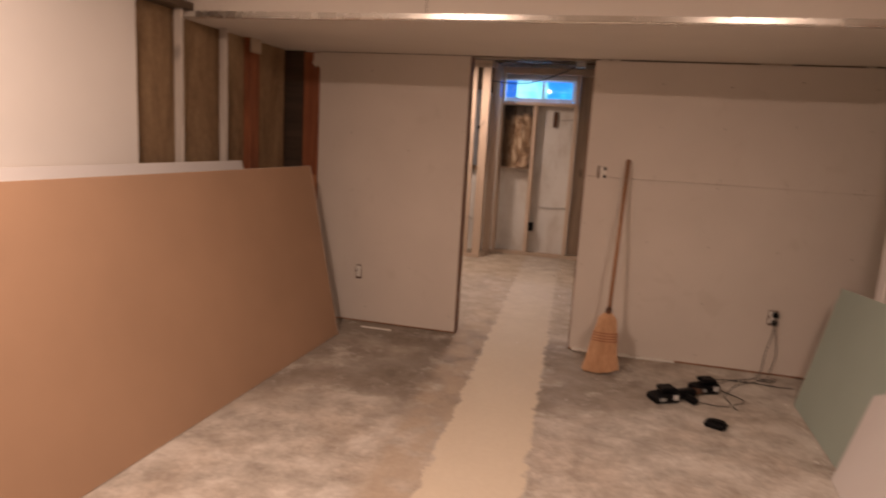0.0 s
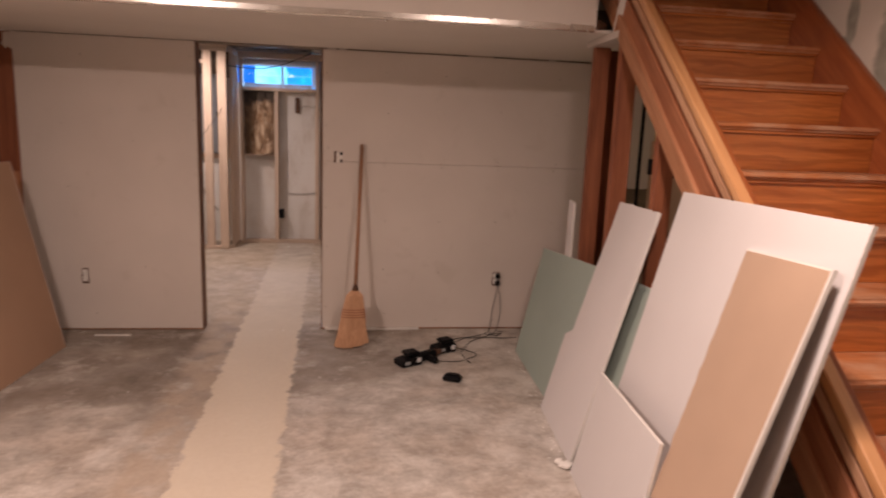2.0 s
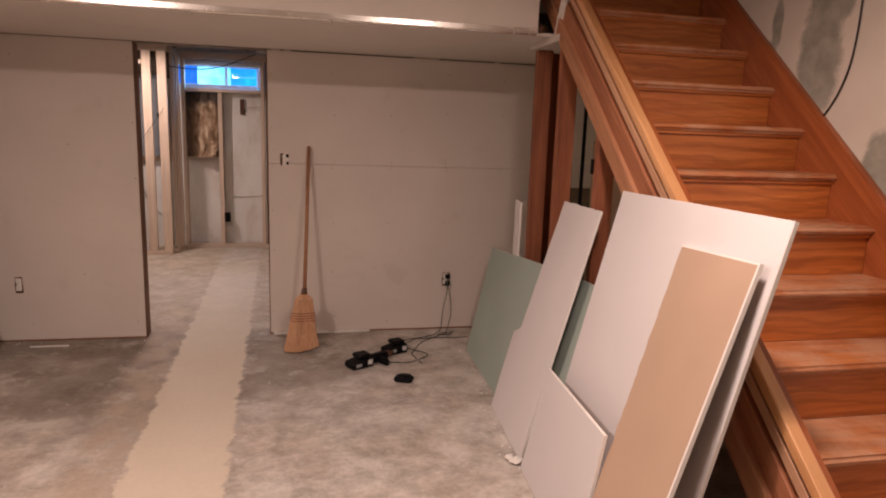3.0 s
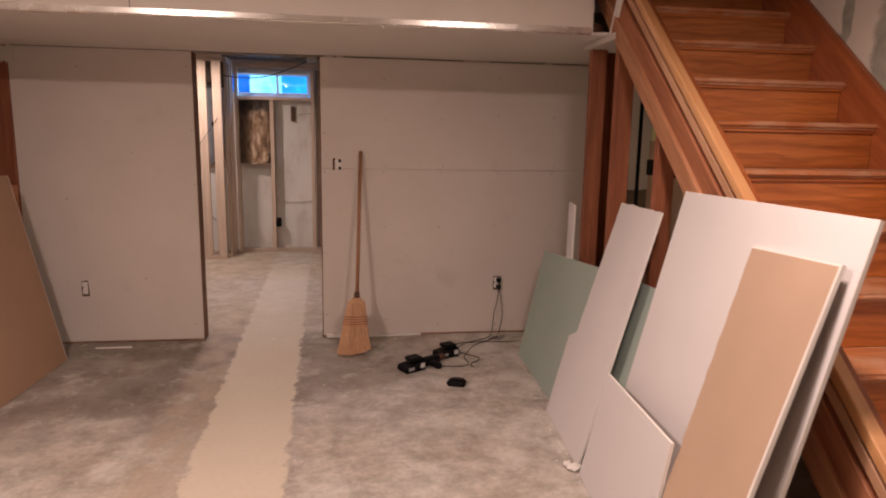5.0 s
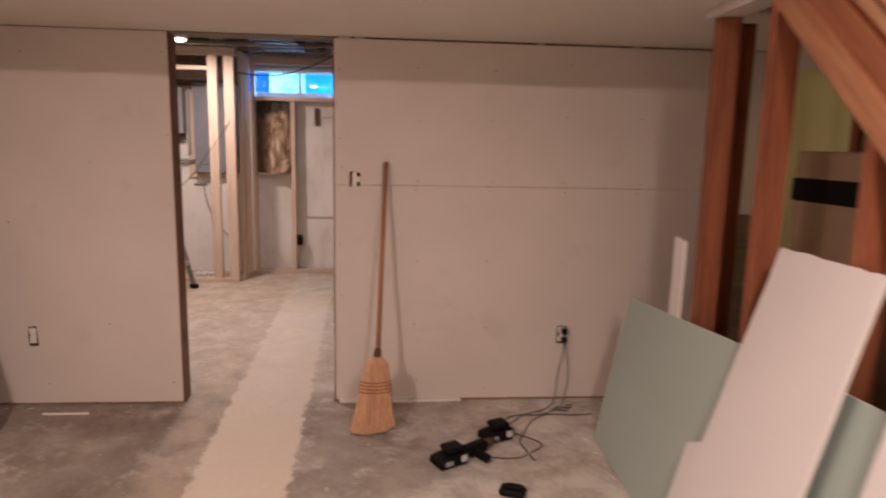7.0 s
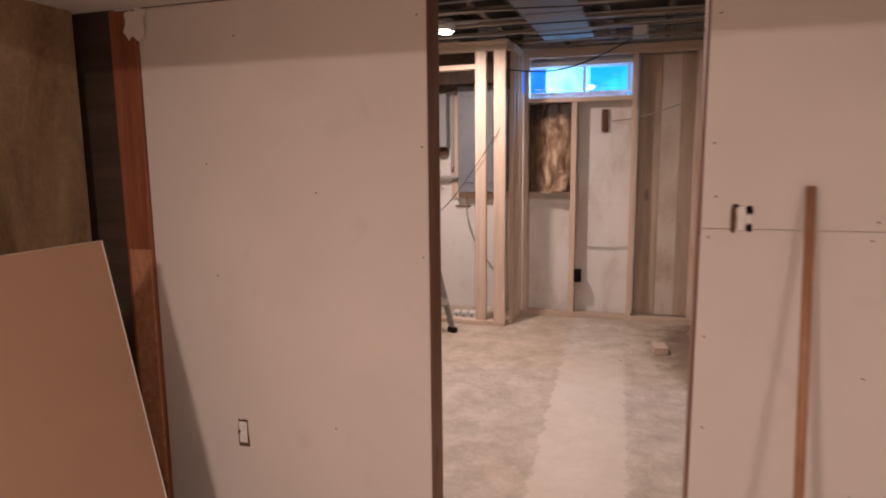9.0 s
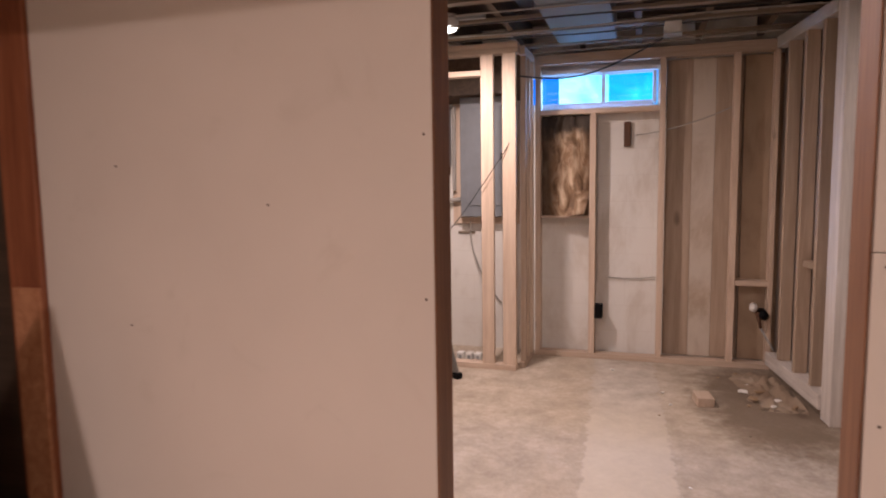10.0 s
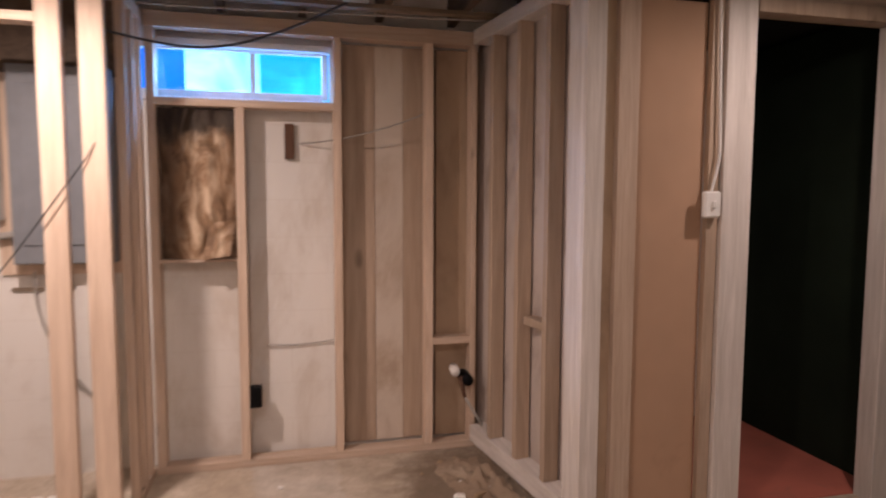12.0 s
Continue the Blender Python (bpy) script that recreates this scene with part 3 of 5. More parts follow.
def cut_out(name, x, z, w, h, label):
    """A rough hole in the drywall with a metal box, ears and a device in it."""
    t = thing(name, label, "outlet", pose(x, WY, z))
    rnd_ = random.Random(int(x * 1000))
    edge = []
    for a, b in (((-1, -1), (1, -1)), ((1, -1), (1, 1)), ((1, 1), (-1, 1)), ((-1, 1), (-1, -1))):
        for i in range(4):
            f = i / 4
            edge.append(((a[0] + (b[0] - a[0]) * f) * w * 0.5 + rnd_.uniform(-0.0025, 0.0025), (a[1] + (b[1] - a[1]) * f) * h * 0.5 + rnd_.uniform(-0.003, 0.003)))
    bm = prism(edge, 0.002)
    for v in bm.verts:
        v.co.y -= 0.0012
    part("dark_hole", bm, RUST, t)
    device = box("device_body", -w * 0.40, w * 0.36, -0.004, 0.0, -h * 0.36, h * 0.43, GYPSUM, t, "pale device strap", 0.0015)
    for sgn in (-1, 1):
        box("socket", -w * 0.22, w * 0.20, -0.0062, -0.0042, sgn * h * 0.18 - 0.013, sgn * h * 0.18 + 0.013, WHITE_PLASTIC, device, "", 0.004)
    box("ear", -w * 0.34, w * 0.36, -0.005, -0.001, -h * 0.50, -h * 0.385, RUST, t)
    box("side_clip", -w * 0.46, -w * 0.26, -0.0055, -0.0042, -h * 0.02, h * 0.12, RUST, t)
    return t


def ragged(cx, cz, w, h, rag, rnd_, y0, depth):
    """A torn patch of plaster or a torn hole, as a thin prism with an uneven outline."""
    pts = []
    for a in range(18):
        t = 2 * math.pi * a / 18
        c, d = math.cos(t), math.sin(t)
        q = max(abs(c), abs(d)) ** 0.75
        pts.append((cx + c / q * w * 0.5 + rnd_.uniform(-rag, rag), cz + d / q * h * 0.5 + rnd_.uniform(-rag, rag)))
    bm = prism(pts, depth)
    for v in bm.verts:
        v.co.y += y0
    return bm


sw_rnd = random.Random(17)
sbox = thing("switch_box", "bare switch box in a torn cut-out with pale device straps", "switch", pose(0.441, WY, 1.24))
part("torn_paper", ragged(0.002, 0.002, 0.066, 0.100, 0.004, sw_rnd, -0.0008, 0.0007), DRYWALL, sbox, "frayed paper edge")
part("dark_slot", ragged(-0.021, -0.002, 0.015, 0.084, 0.0015, sw_rnd, -0.0018, 0.0009), RUST, sbox, "open slot beside the device")
box("device_strap", -0.011, 0.010, -0.006, -0.001, -0.036, 0.034, GYPSUM, sbox, "pale device strap", 0.002)
box("device_side", 0.0105, 0.026, -0.005, -0.001, -0.012, 0.011, WHITE_PLASTIC, sbox, "white device edge", 0.002)
part("box_ear", ragged(0.019, 0.024, 0.019, 0.022, 0.002, sw_rnd, -0.0024, 0.0012), BLACK, sbox)
part("box_ear", ragged(0.020, -0.027, 0.016, 0.022, 0.002, sw_rnd, -0.0024, 0.0012), BLACK, sbox)
part("box_ear", ragged(-0.013, 0.034, 0.013, 0.010, 0.0015, sw_rnd, -0.0030, 0.0012), BLACK, sbox)
cut_out("wall_outlet", -1.247, 0.384, 0.045, 0.105, "uncovered outlet in a drywall cut-out")
plug = cut_out("wall_outlet", 1.597, 0.384, 0.055, 0.10, "uncovered outlet with two black plugs in it")
box("plug", -0.005, 0.026, -0.035, -0.005, 0.010, 0.040, BLACK, plug)
box("plug", -0.005, 0.026, -0.035, -0.005, -0.040, -0.012, BLACK, plug)

part("torn_paper", ragged(-1.60, 1.905, 0.085, 0.11, 0.014, sw_rnd, WY - 0.016, 0.003), DRYWALL, partition, "torn paper scrap at the corner")
box("plaster_cap", -1.8115, -1.804, 4.052, 4.178, 1.87, 1.989, PALE_BACK, west_studs, "plaster left at the stud head", 0.008)

# ---- staircase ----
RISE, RUN, SY, SZ = 0.1869, 0.2114, 0.8666, 0.0168


def nose_z(y):
    return SZ + (y - SY) / RUN * RISE


SL, SR = 1.932, 2.712
stairs = thing("staircase", "varnished orange oak stairs with closed risers and rounded nosings", "stairs", kind="structure")
for k in range(1, 15):
    y, z = SY + RUN * k, SZ + RISE * k
    bm = add_box(bmesh.new(), SL, SR, y, y + RUN + 0.03, z - 0.028, z, 0.0)
    es = [e for e in bm.edges if all(v.co.y < y + 1e-4 for v in e.verts) and abs(e.verts[0].co.z - e.verts[1].co.z) < 1e-5]
    bmesh.ops.bevel(bm, geom=es, offset=0.011, segments=3, affect="EDGES")
    part("tread", bm, TREAD, stairs)
    box("riser", SL, SR, y + 0.03, y + 0.048, z - RISE, z - 0.0285, OAK, stairs)
    box("cove", SL, SR, y + 0.018, y + 0.0298, z - 0.042, z - 0.0285, OAK, stairs)


def slope_board(name, y0, y1, lo, hi, x0, x1, mat, parent, label="", z_cut=None):
    """A board that runs up with the stairs, from lo to hi metres above the nosing line."""
    top = nose_z(y1)
    pts = [(y0, nose_z(y0) + lo), (y1, top + lo), (y1, top + hi), (y0, nose_z(y0) + hi)]
    if z_cut is not None:
        ya = y0 + (z_cut - (nose_z(y0) + lo)) * RUN / RISE
        yb = y0 + (z_cut - (nose_z(y0) + hi)) * RUN / RISE
        pts = [(ya, z_cut), (y1, top + lo), (y1, top + hi), (yb, z_cut)]
    bm = prism(pts, x1 - x0, True)
    for v in bm.verts:
        v.co.x += x0
    bmesh.ops.bevel(bm, geom=bm.edges[:], offset=0.003, segments=1, affect="EDGES")
    return part(name, bm, mat, parent, label)


slope_board("skirt", 0.95, 4.3, -0.30, 0.10, SR + 0.001, SR + 0.022, SKIRT, stairs, "dark varnished skirting board", 0.0)
slope_board("skirt_moulding", 0.95, 4.3, 0.10, 0.118, SR - 0.002, SR + 0.028, SKIRT, stairs, "", 0.0)
slope_board("stringer", 0.95, 3.52, -0.156, -0.047, 1.868, 1.905, FIR_DARK, stairs, "reddish fir stringer", 0.0)
slope_board("stringer_lower", 0.95, 3.62, -0.262, -0.150, 1.850, 1.900, FIR_SLOPE, stairs, "rough fir board", 0.0)
slope_board("backing_board", 0.95, 3.52, -0.16, 0.084, 1.891, 1.931, SKIRT, stairs, "", 0.0)
slope_board("rail_board", 0.95, 3.52, -0.020, 0.025, 1.871, 1.8905, FIR_LIGHT, stairs, "knotty fir board", 0.0)
slope_board("cap", 0.95, 3.52, 0.045, 0.092, 1.866, 1.908, OAK_SLOPE, stairs, "light varnished cap board", 0.0)

# stud wall below the stairs
under = thing("wall_under_stairs", "open old red fir studs carrying the stair stringer", "wall framing", kind="structure")
for y, x, d, top in ((3.66, 1.87, 0.09, 1.925), (3.76, 1.985, 0.09, 1.925), (3.28, 1.865, 0.09, 1.925), (2.79, 1.868, 0.08, nose_z(2.79) - 0.255), (2.36, 1.868, 0.08, nose_z(2.36) - 0.255), (1.95, 1.868, 0.08, nose_z(1.95) - 0.255)):
    box("stud", x, x + d, y, y + 0.042, 0.04, top, FIR, under)
box("bottom_plate", 1.865, 1.955, 1.75, 4.63, 0.0, 0.04, FIR_SLOPE, under)
box("top_plate", 1.845, 1.96, 3.30, 3.73, 1.926, 1.960, PALE_Y, under, "white-edged top plate")
brace = bmesh.new()
cyl(brace, (1.87, 3.37, 1.96), (1.87, 3.20, 2.34), 0.026, seg=4)
part("brace", brace, PALE_Y, under, "white-edged short brace")
pipe_end = bmesh.new()
cyl(pipe_end, (1.70, 3.43, 1.995), (1.83, 3.45, 1.995), 0.024, seg=14)
cyl(pipe_end, (1.775, 3.441, 1.995), (1.80, 3.445, 1.995), 0.032, seg=14)
tagged(part("pipe_stub", pipe_end, RUST, None, smooth=True), "dark rusty pipe stub above the stair studs", "pipe")
structure("wall_under_stairs_back", 2.725, 2.738, 2.9, 4.63, 0.0, 1.84, YELLOW_WALL, "yellow-green painted wall beneath the stairs", "wall")

lath = box("wood_lath", 2.685, 2.712, 3.94, 3.985, 0.0, 1.68, FIR)
tagged(lath, "rough brown lath standing against the painted wall", "lath")

# ---- far room: floor is shared, joists above ----
joists = thing("ceiling_joists", "bare dark floor joists with strapping and subfloor", "ceiling", kind="structure")
jm, sm = bmesh.new(), bmesh.new()
for i in range(13):
    x = -2.15 + i * 0.405
    add_box(jm, x, x + 0.04, 4.76, 8.55, 2.36, 2.56)
for i, y in enumerate((5.0, 5.45, 5.9, 6.35, 6.8, 7.25, 7.62, 8.05)):
    add_box(sm, -2.2 + (i % 3) * 0.3, 3.0, y, y + 0.064, 2.338, 2.359)
part("joists", jm, OLD_WOOD_Y, joists)
part("strapping", sm, OLD_WOOD_X, joists)
box("subfloor", -2.3, 3.2, 4.76, 8.6, 2.561, 2.60, SUBFLOOR, joists)

structure("wall_north", -2.3, 3.3, 8.385, 8.585, 0.0, 1.90, WHITE_BLOCK, "whitewashed block foundation wall", "wall")
structure("wall_north_upper_west", -2.3, -0.955, 8.385, 8.585, 1.90, 2.56, WHITE_BLOCK, "whitewashed block foundation wall", "wall")
structure("wall_north_upper_east", 0.08, 3.3, 8.385, 8.585, 1.90, 2.56, WHITE_BLOCK, "whitewashed block foundation wall", "wall")
structure("wall_north_upper", -0.955, 0.08, 8.385, 8.585, 2.275, 2.56, WHITE_BLOCK, "whitewashed block above the window", "wall")
structure("wall_far_west", -2.30, -2.12, 4.76, 8.384, 0.0, 2.56, WHITE_BLOCK, "whitewashed block wall behind studs", "wall")
structure("wall_far_east", 2.98, 3.1, 4.76, 8.384, 0.0, 2.56, DARK_WALL, "near-black wall", "wall")
# made-up board, only there to darken the top of the block wall
structure("wall_north_ledger", -2.11, -0.92, 8.345, 8.384, 2.0, 2.40, OLD_WOOD_Y, "added dark board that darkens the wall above the meter", "wall")

# back wall framing
nf = thing("wall_north_framing", "new pine studs and plates in front of the foundation wall", "wall framing", kind="structure")
NY = 8.25
for x0, x1, mat in ((-0.855, -0.815, PINE_Z), (-0.447, -0.402, PINE_Z), (0.045, 0.085, PINE_Z), (0.535, 0.576, PINE_Z), (0.79, 0.822, PINE_Z)):
    z1 = 1.862 if x0 == -0.447 else 2.235
    box("stud", x0, x1, NY, NY + 0.089, 0.04, z1, mat, nf)
box("bottom_plate", -0.86, 0.825, NY, NY + 0.089, 0.0, 0.04, PINE_X, nf)
box("top_plate", -0.86, 0.825, NY, NY + 0.089, 2.2355, 2.31, PINE_X, nf)
box("window_sill_plate", -0.814, 0.044, NY, NY + 0.089, 1.863, 1.90, PINE_X, nf)
box("insulation_sill", -0.814, -0.448, NY + 0.004, NY + 0.089, 1.085, 1.10, PINE_X, nf)
box("blocking", 0.577, 0.789, NY, NY + 0.089, 0.60, 0.638, PINE_X, nf)

for x0, x1 in ((0.095, 0.275), (0.43, 0.61)):
    box("backing_board", x0, x1, 8.366, 8.384, 0.041, 2.23, STAINED, nf, "brown stained old board")
box("backing_board", 0.2755, 0.4295, 8.368, 8.384, 0.041, 2.23, PALE_BACK, nf, "pale dirty old board")
box("backing_sheet", 0.615, 0.90, 8.360, 8.384, 0.041, 2.23, BROWN_BACK, nf, "brown stained old sheet")
# insulation batt in its bay
batt = bmesh.new()
bmesh.ops.create_grid(batt, x_segments=26, y_segments=48, size=0.5)
for v in batt.verts:
    u, w = v.co.x, v.co.y
    p = Vector((u * 5.0 + 0.6 * noise.noise(Vector((u * 2, w * 4, 9.0))), w * 1.7, 3.0))
    d = 0.085 * abs(noise.noise(p)) + 0.03 * noise.noise(p * 2.3) + 0.02 * noise.noise(Vector((u * 9, w * 9, 1.0))) + 0.045 * (1 - (2 * u) ** 2) * (0.4 + 0.6 * (0.5 - w))
    v.co = Vector((-0.631 + u * 0.362, NY + 0.075 - d, 1.479 + w * 0.756))
insul = thing("insulation", "crumpled kraft-faced insulation stuffed in a stud bay", "insulation")
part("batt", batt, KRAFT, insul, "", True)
flap = bmesh.new()
bmesh.ops.create_grid(flap, x_segments=10, y_segments=14, size=0.5)
for v in flap.verts:
    u, w = v.co.x, v.co.y
    v.co = Vector((-0.53 + u * 0.13 + 0.03 * w, NY + 0.02 - 0.05 * (0.5 - w) ** 2 - 0.02 * noise.noise(Vector((u * 4, w * 4, 2.0))), 1.20 + w * 0.18 + 0.02 * u))
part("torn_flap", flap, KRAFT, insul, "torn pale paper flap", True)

# window in the foundation wall
win = thing("window_1", "small white sliding basement window with blue dusk light", "window", kind="structure")
wx0, wx1, wz0, wz1, wy = -0.92, -0.005, 1.953, 2.165, 8.37
box("window_frame", wx0, wx1, wy, wy + 0.10, wz0 - 0.05, wz0 + 0.004, WINDOW_PAINT, win)
box("window_frame", wx0, wx1, wy, wy + 0.042, wz1 - 0.004, wz1 + 0.025, WINDOW_PAINT, win)
box("window_frame", wx0 - 0.03, wx0 - 0.0005, wy, wy + 0.10, wz0 - 0.02, wz1 + 0.025, WINDOW_PAINT, win)
box("window_frame", wx1 + 0.0005, wx1 + 0.03, wy, wy + 0.10, wz0 - 0.02, wz1 + 0.025, WINDOW_PAINT, win)
box("mullion", -0.375, -0.345, wy + 0.015, wy + 0.05, wz0 + 0.0045, wz1 - 0.0045, WINDOW_PAINT, win)
for a, b in ((wx0, -0.3755), (-0.3445, wx1)):
    g = box("pane", a, b, wy + 0.035, wy + 0.039, wz0 + 0.0045, wz1 - 0.0045, GLASS, win, "", 0)
    g.visible_shadow = False
box("window_lining", -0.855, 0.078, wy - 0.058, wy - 0.002, 2.168, 2.20, WINDOW_PAINT, win)
box("head_board", -0.955, 0.08, wy + 0.001, wy + 0.014, 2.1905, 2.3, WINDOW_PAINT, win)
box("window_lining", 0.03, 0.078, wy - 0.058, wy - 0.002, 1.905, 2.167, WINDOW_PAINT, win)
box("window_lining", -0.855, 0.078, wy - 0.058, wy - 0.002, 1.902, 1.914, WINDOW_PAINT, win)
box("backdrop_blue", -0.95, -0.715, 8.56, 8.57, 1.85, 2.272, DAY_DEEP, win, "deep blue dusk sky")
box("backdrop_pale", -0.7145, -0.33, 8.56, 8.57, 1.85, 2.272, DAY_PALE, win, "pale blue dusk sky")
box("backdrop_blue", -0.33, 0.08, 8.56, 8.57, 1.85, 2.272, DAY_BLUE, win, "blue dusk sky")

# metal strap and outlet on the back wall
strap = box("wood_cleat", -0.205, -0.155, 8.35, 8.3845, 1.615, 1.80, RUST, None, "", 0.004)
tagged(strap, "short dark brown wooden cleat on the white wall", "cleat")
ob_ = thing("wall_outlet", "black outlet box on a pine stud", "outlet", pose(-0.372, 8.25, 0.37))
box("box", -0.03, 0.03, -0.004, 0.06, -0.055, 0.055, BLACK, ob_, "", 0.005)
box("receptacle", -0.017, 0.017, -0.010, -0.004, -0.04, 0.04, BLACK, ob_, "", 0.004)

# partition in front of the electrical panel
ef = thing("wall_panel_framing", "new pine framing with an opening before the electrical panel", "wall framing", kind="structure")
EY = 7.77
for x0, x1, z0, z1 in ((-1.01, -0.915, 0.04, 2.25), (-1.165, -1.075, 0.04, 2.25), (-1.95, -1.84, 0.04, 2.25)):
    box("stud", x0, x1, EY, EY + 0.04, z0, z1, PINE_Z, ef)
box("bottom_plate", -2.1, -0.915, EY - 0.005, EY + 0.085, 0.0, 0.04, PINE_X, ef)
box("top_plate", -2.1, -0.90, EY, EY + 0.085, 2.2505, 2.288, PINE_X, ef)
box("top_plate", -2.1, -0.90, EY, EY + 0.085, 2.2885, 2.326, PINE_X, ef)
box("opening_head", -1.8395, -1.1655, EY, EY + 0.085, 2.108, 2.146, PINE_X, ef)
for i, y in enumerate((EY + 0.13, EY + 0.27, EY + 0.41)):
    box("stud", -0.905, -0.868 + 0.002 * i, y, y + 0.045, 0.04, 2.25, PINE_Z, ef)
box("return_plate", -0.91, -0.865, EY + 0.086, NY, 0.0, 0.04, PINE_Y, ef)
box("return_top_plate", -0.91, -0.865, EY + 0.086, NY, 2.2505, 2.31, PINE_Y, ef)
box("panel_board", -1.55, -1.0, 8.365, 8.3845, 1.03, 2.05, PINE_Z, ef, "plywood behind the panel")

# stud wall on the west side of the far room
wf = thing("wall_far_west_framing", "pale pine studs along the west wall", "wall framing", kind="structure")
for y in (5.2, 5.62, 6.03, 6.44, 6.85, 7.26, 7.60):
    box("stud", -2.10, -2.01, y, y + 0.04, 0.04, 2.25, PINE_Z, wf)
box("bottom_plate", -2.10, -2.01, 4.80, 7.76, 0.0, 0.04, PINE_Y, wf)
box("top_plate", -2.10, -2.01, 4.80, 7.76, 2.2505, 2.326, PINE_Y, wf)

# east stud wall of the recess, pale and dusty
rf = thing("wall_recess_framing", "pale dusty studs in front of stained brown backing", "wall framing", pose(0.93, 7.16, 0, 0, 0, 7.3), kind="structure")
box("kerb", 0.02, 0.085, 0.132, 1.07, 0.0, 0.049, CONCRETE, rf, "low concrete kerb")
box("bottom_plate", -0.012, 0.085, 0.132, 1.07, 0.05, 0.14, PALE_Y, rf)
box("top_plate", -0.005, 0.085, 0.132, 1.07, 2.2355, 2.31, PALE_Y, rf)
for y in (0.275, 0.545, 0.83):
    box("stud", 0.0, 0.075, y, y + 0.038, 0.1405, 2.235, STAINED, rf)
box("corner_post", 0.0, 0.09, 0.0, 0.04, 0.0, 2.31, PALE_Z, rf, "pale corner post")
box("corner_post", 0.002, 0.088, 0.0405, 0.13, 0.0, 2.31, PALE_Z, rf, "pale corner post")
box("nailer", 0.01, 0.075, 0.32, 0.50, 0.82, 0.858, STAINED, rf, "short blocking")
box("backing", 0.086, 0.098, 0.132, 1.20, 0.0, 2.3, OLD_PLASTER, rf, "dirty grey old backing")

# partition with brown board and dark doorway
bf = thing("wall_brown_framing", "pine studs with a brown fibreboard panel beside a doorway", "wall framing", kind="structure")
BY = 7.17
box("filler", 1.022, 1.0745, BY + 0.03, BY + 0.045, 0.046, 2.25, BROWN_BACK, bf, "brown stained filler strip")
box("stud", 1.075, 1.165, BY, BY + 0.04, 0.04, 2.25, PINE_Z, bf)
# the brown board material here stands in for shade on the set-back stud
box("stud", 1.50, 1.555, BY + 0.012, BY + 0.044, 0.04, 2.25, STAINED, bf, "recessed stud, its shade put into a browner colour")
box("jamb_stud", 1.557, 1.695, BY - 0.01, BY + 0.085, 0.0, 2.25, PALE_Z, bf)
box("jamb_stud", 2.42, 2.52, BY - 0.01, BY + 0.085, 0.0, 2.25, PALE_Z, bf)
box("bottom_plate", 1.01, 1.556, BY - 0.01, BY + 0.085, 0.0, 0.045, PALE_X, bf)
box("top_plate", 1.01, 2.98, BY, BY + 0.085, 2.2505, 2.326, PINE_X, bf)
box("head", 1.7005, 2.4195, BY - 0.01, BY + 0.085, 2.185, 2.2495, STAINED, bf)
box("fibreboard", 1.166, 1.499, BY + 0.045, BY + 0.058, 0.046, 2.22, FIBREBOARD, bf, "brown fibreboard panel")
box("wall_board", 2.525, 2.98, BY, BY + 0.013, 0.0, 2.25, DRYWALL, bf, "plain wall board")
structure("floor_red", 1.04, 2.97, 7.26, 8.38, 0.001, 0.010, RED_FLOOR, "worn red painted floor in the dark room", "floor")
structure("wall_dark_room", 1.03, 2.0, 8.33, 8.384, 0.0, 2.3, UNLIT_GREEN, "green wall in an unlit room, its shade put into the colour", "wall")
structure("wall_dark_room_side", 2.58, 2.64, 7.26, 8.38, 0.0, 2.3, UNLIT_GREEN, "green wall in an unlit room, its shade put into the colour", "wall")
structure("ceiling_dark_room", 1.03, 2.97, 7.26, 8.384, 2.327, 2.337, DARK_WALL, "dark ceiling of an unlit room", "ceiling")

# ---- things: loose drywall ----
def leaning_sheet(label, corner, along, width, lean, outline, face, seed, rag=0.0, group="", back=None, torn=None, rim=0.004):
    """A board that stands on the floor and leans back. corner: foot of its first corner, along: unit way along the
    floor, lean: metres back per metre of height; outline in metres along and up the board."""
    u = Vector((along[0], along[1], 0)).normalized()
    back_way = Vector((-u.y, u.x, 0))
    if back_way.x * width < 0:
        back_way = -back_way
    v = (Vector((0, 0, 1)) + back_way * lean).normalized()
    n = u.cross(v)
    if n.dot(back_way) > 0:
        n = -n
    m = Matrix(((u.x, -n.x, v.x, corner[0]), (u.y, -n.y, v.y, corner[1]), (u.z, -n.z, v.z, 0.003), (0, 0, 0, 1)))
    t = thing("drywall_board", label, "drywall board", m, group)
    rnd = random.Random(seed)
    pts = []
    for i, a in enumerate(outline):
        b = outline[(i + 1) % len(outline)]
        d = math.hypot(b[0] - a[0], b[1] - a[1])
        k = max(1, int(d / 0.02)) if rag and (torn is None or i in torn) else 1
        for j in range(k):
            f = j / k
            o = rag * (1.6 * noise.noise(Vector((f * d * 14, seed, i))) + rnd.uniform(-0.5, 0.5)) if 0 < j < k else 0
            px, pz = a[0] + (b[0] - a[0]) * f, a[1] + (b[1] - a[1]) * f
            pts.append((px + o * (b[1] - a[1]) / d, max(0, pz - o * (b[0] - a[0]) / d)))
    bm = prism(pts, 0.0115)
    part("core", bm, GYPSUM, t, "white gypsum core with rough edges")
    cx, cz = sum(p[0] for p in pts) / len(pts), sum(p[1] for p in pts) / len(pts)
    inner = [(p[0] + (cx - p[0]) * rim, p[1] + (cz - p[1]) * rim * 0.5) for p in pts]
    f = prism(inner, 0.0007)
    for w in f.verts:
        w.co.y -= 0.0008
    part("face_paper", f, face, t)
    f = prism(inner, 0.0007)
    for w in f.verts:
        w.co.y += 0.0118
    part("back_paper", f, back or TAN, t)
    return t


def rect(w, h):
    return [(0, 0), (w, 0), (w, h), (0, h)]


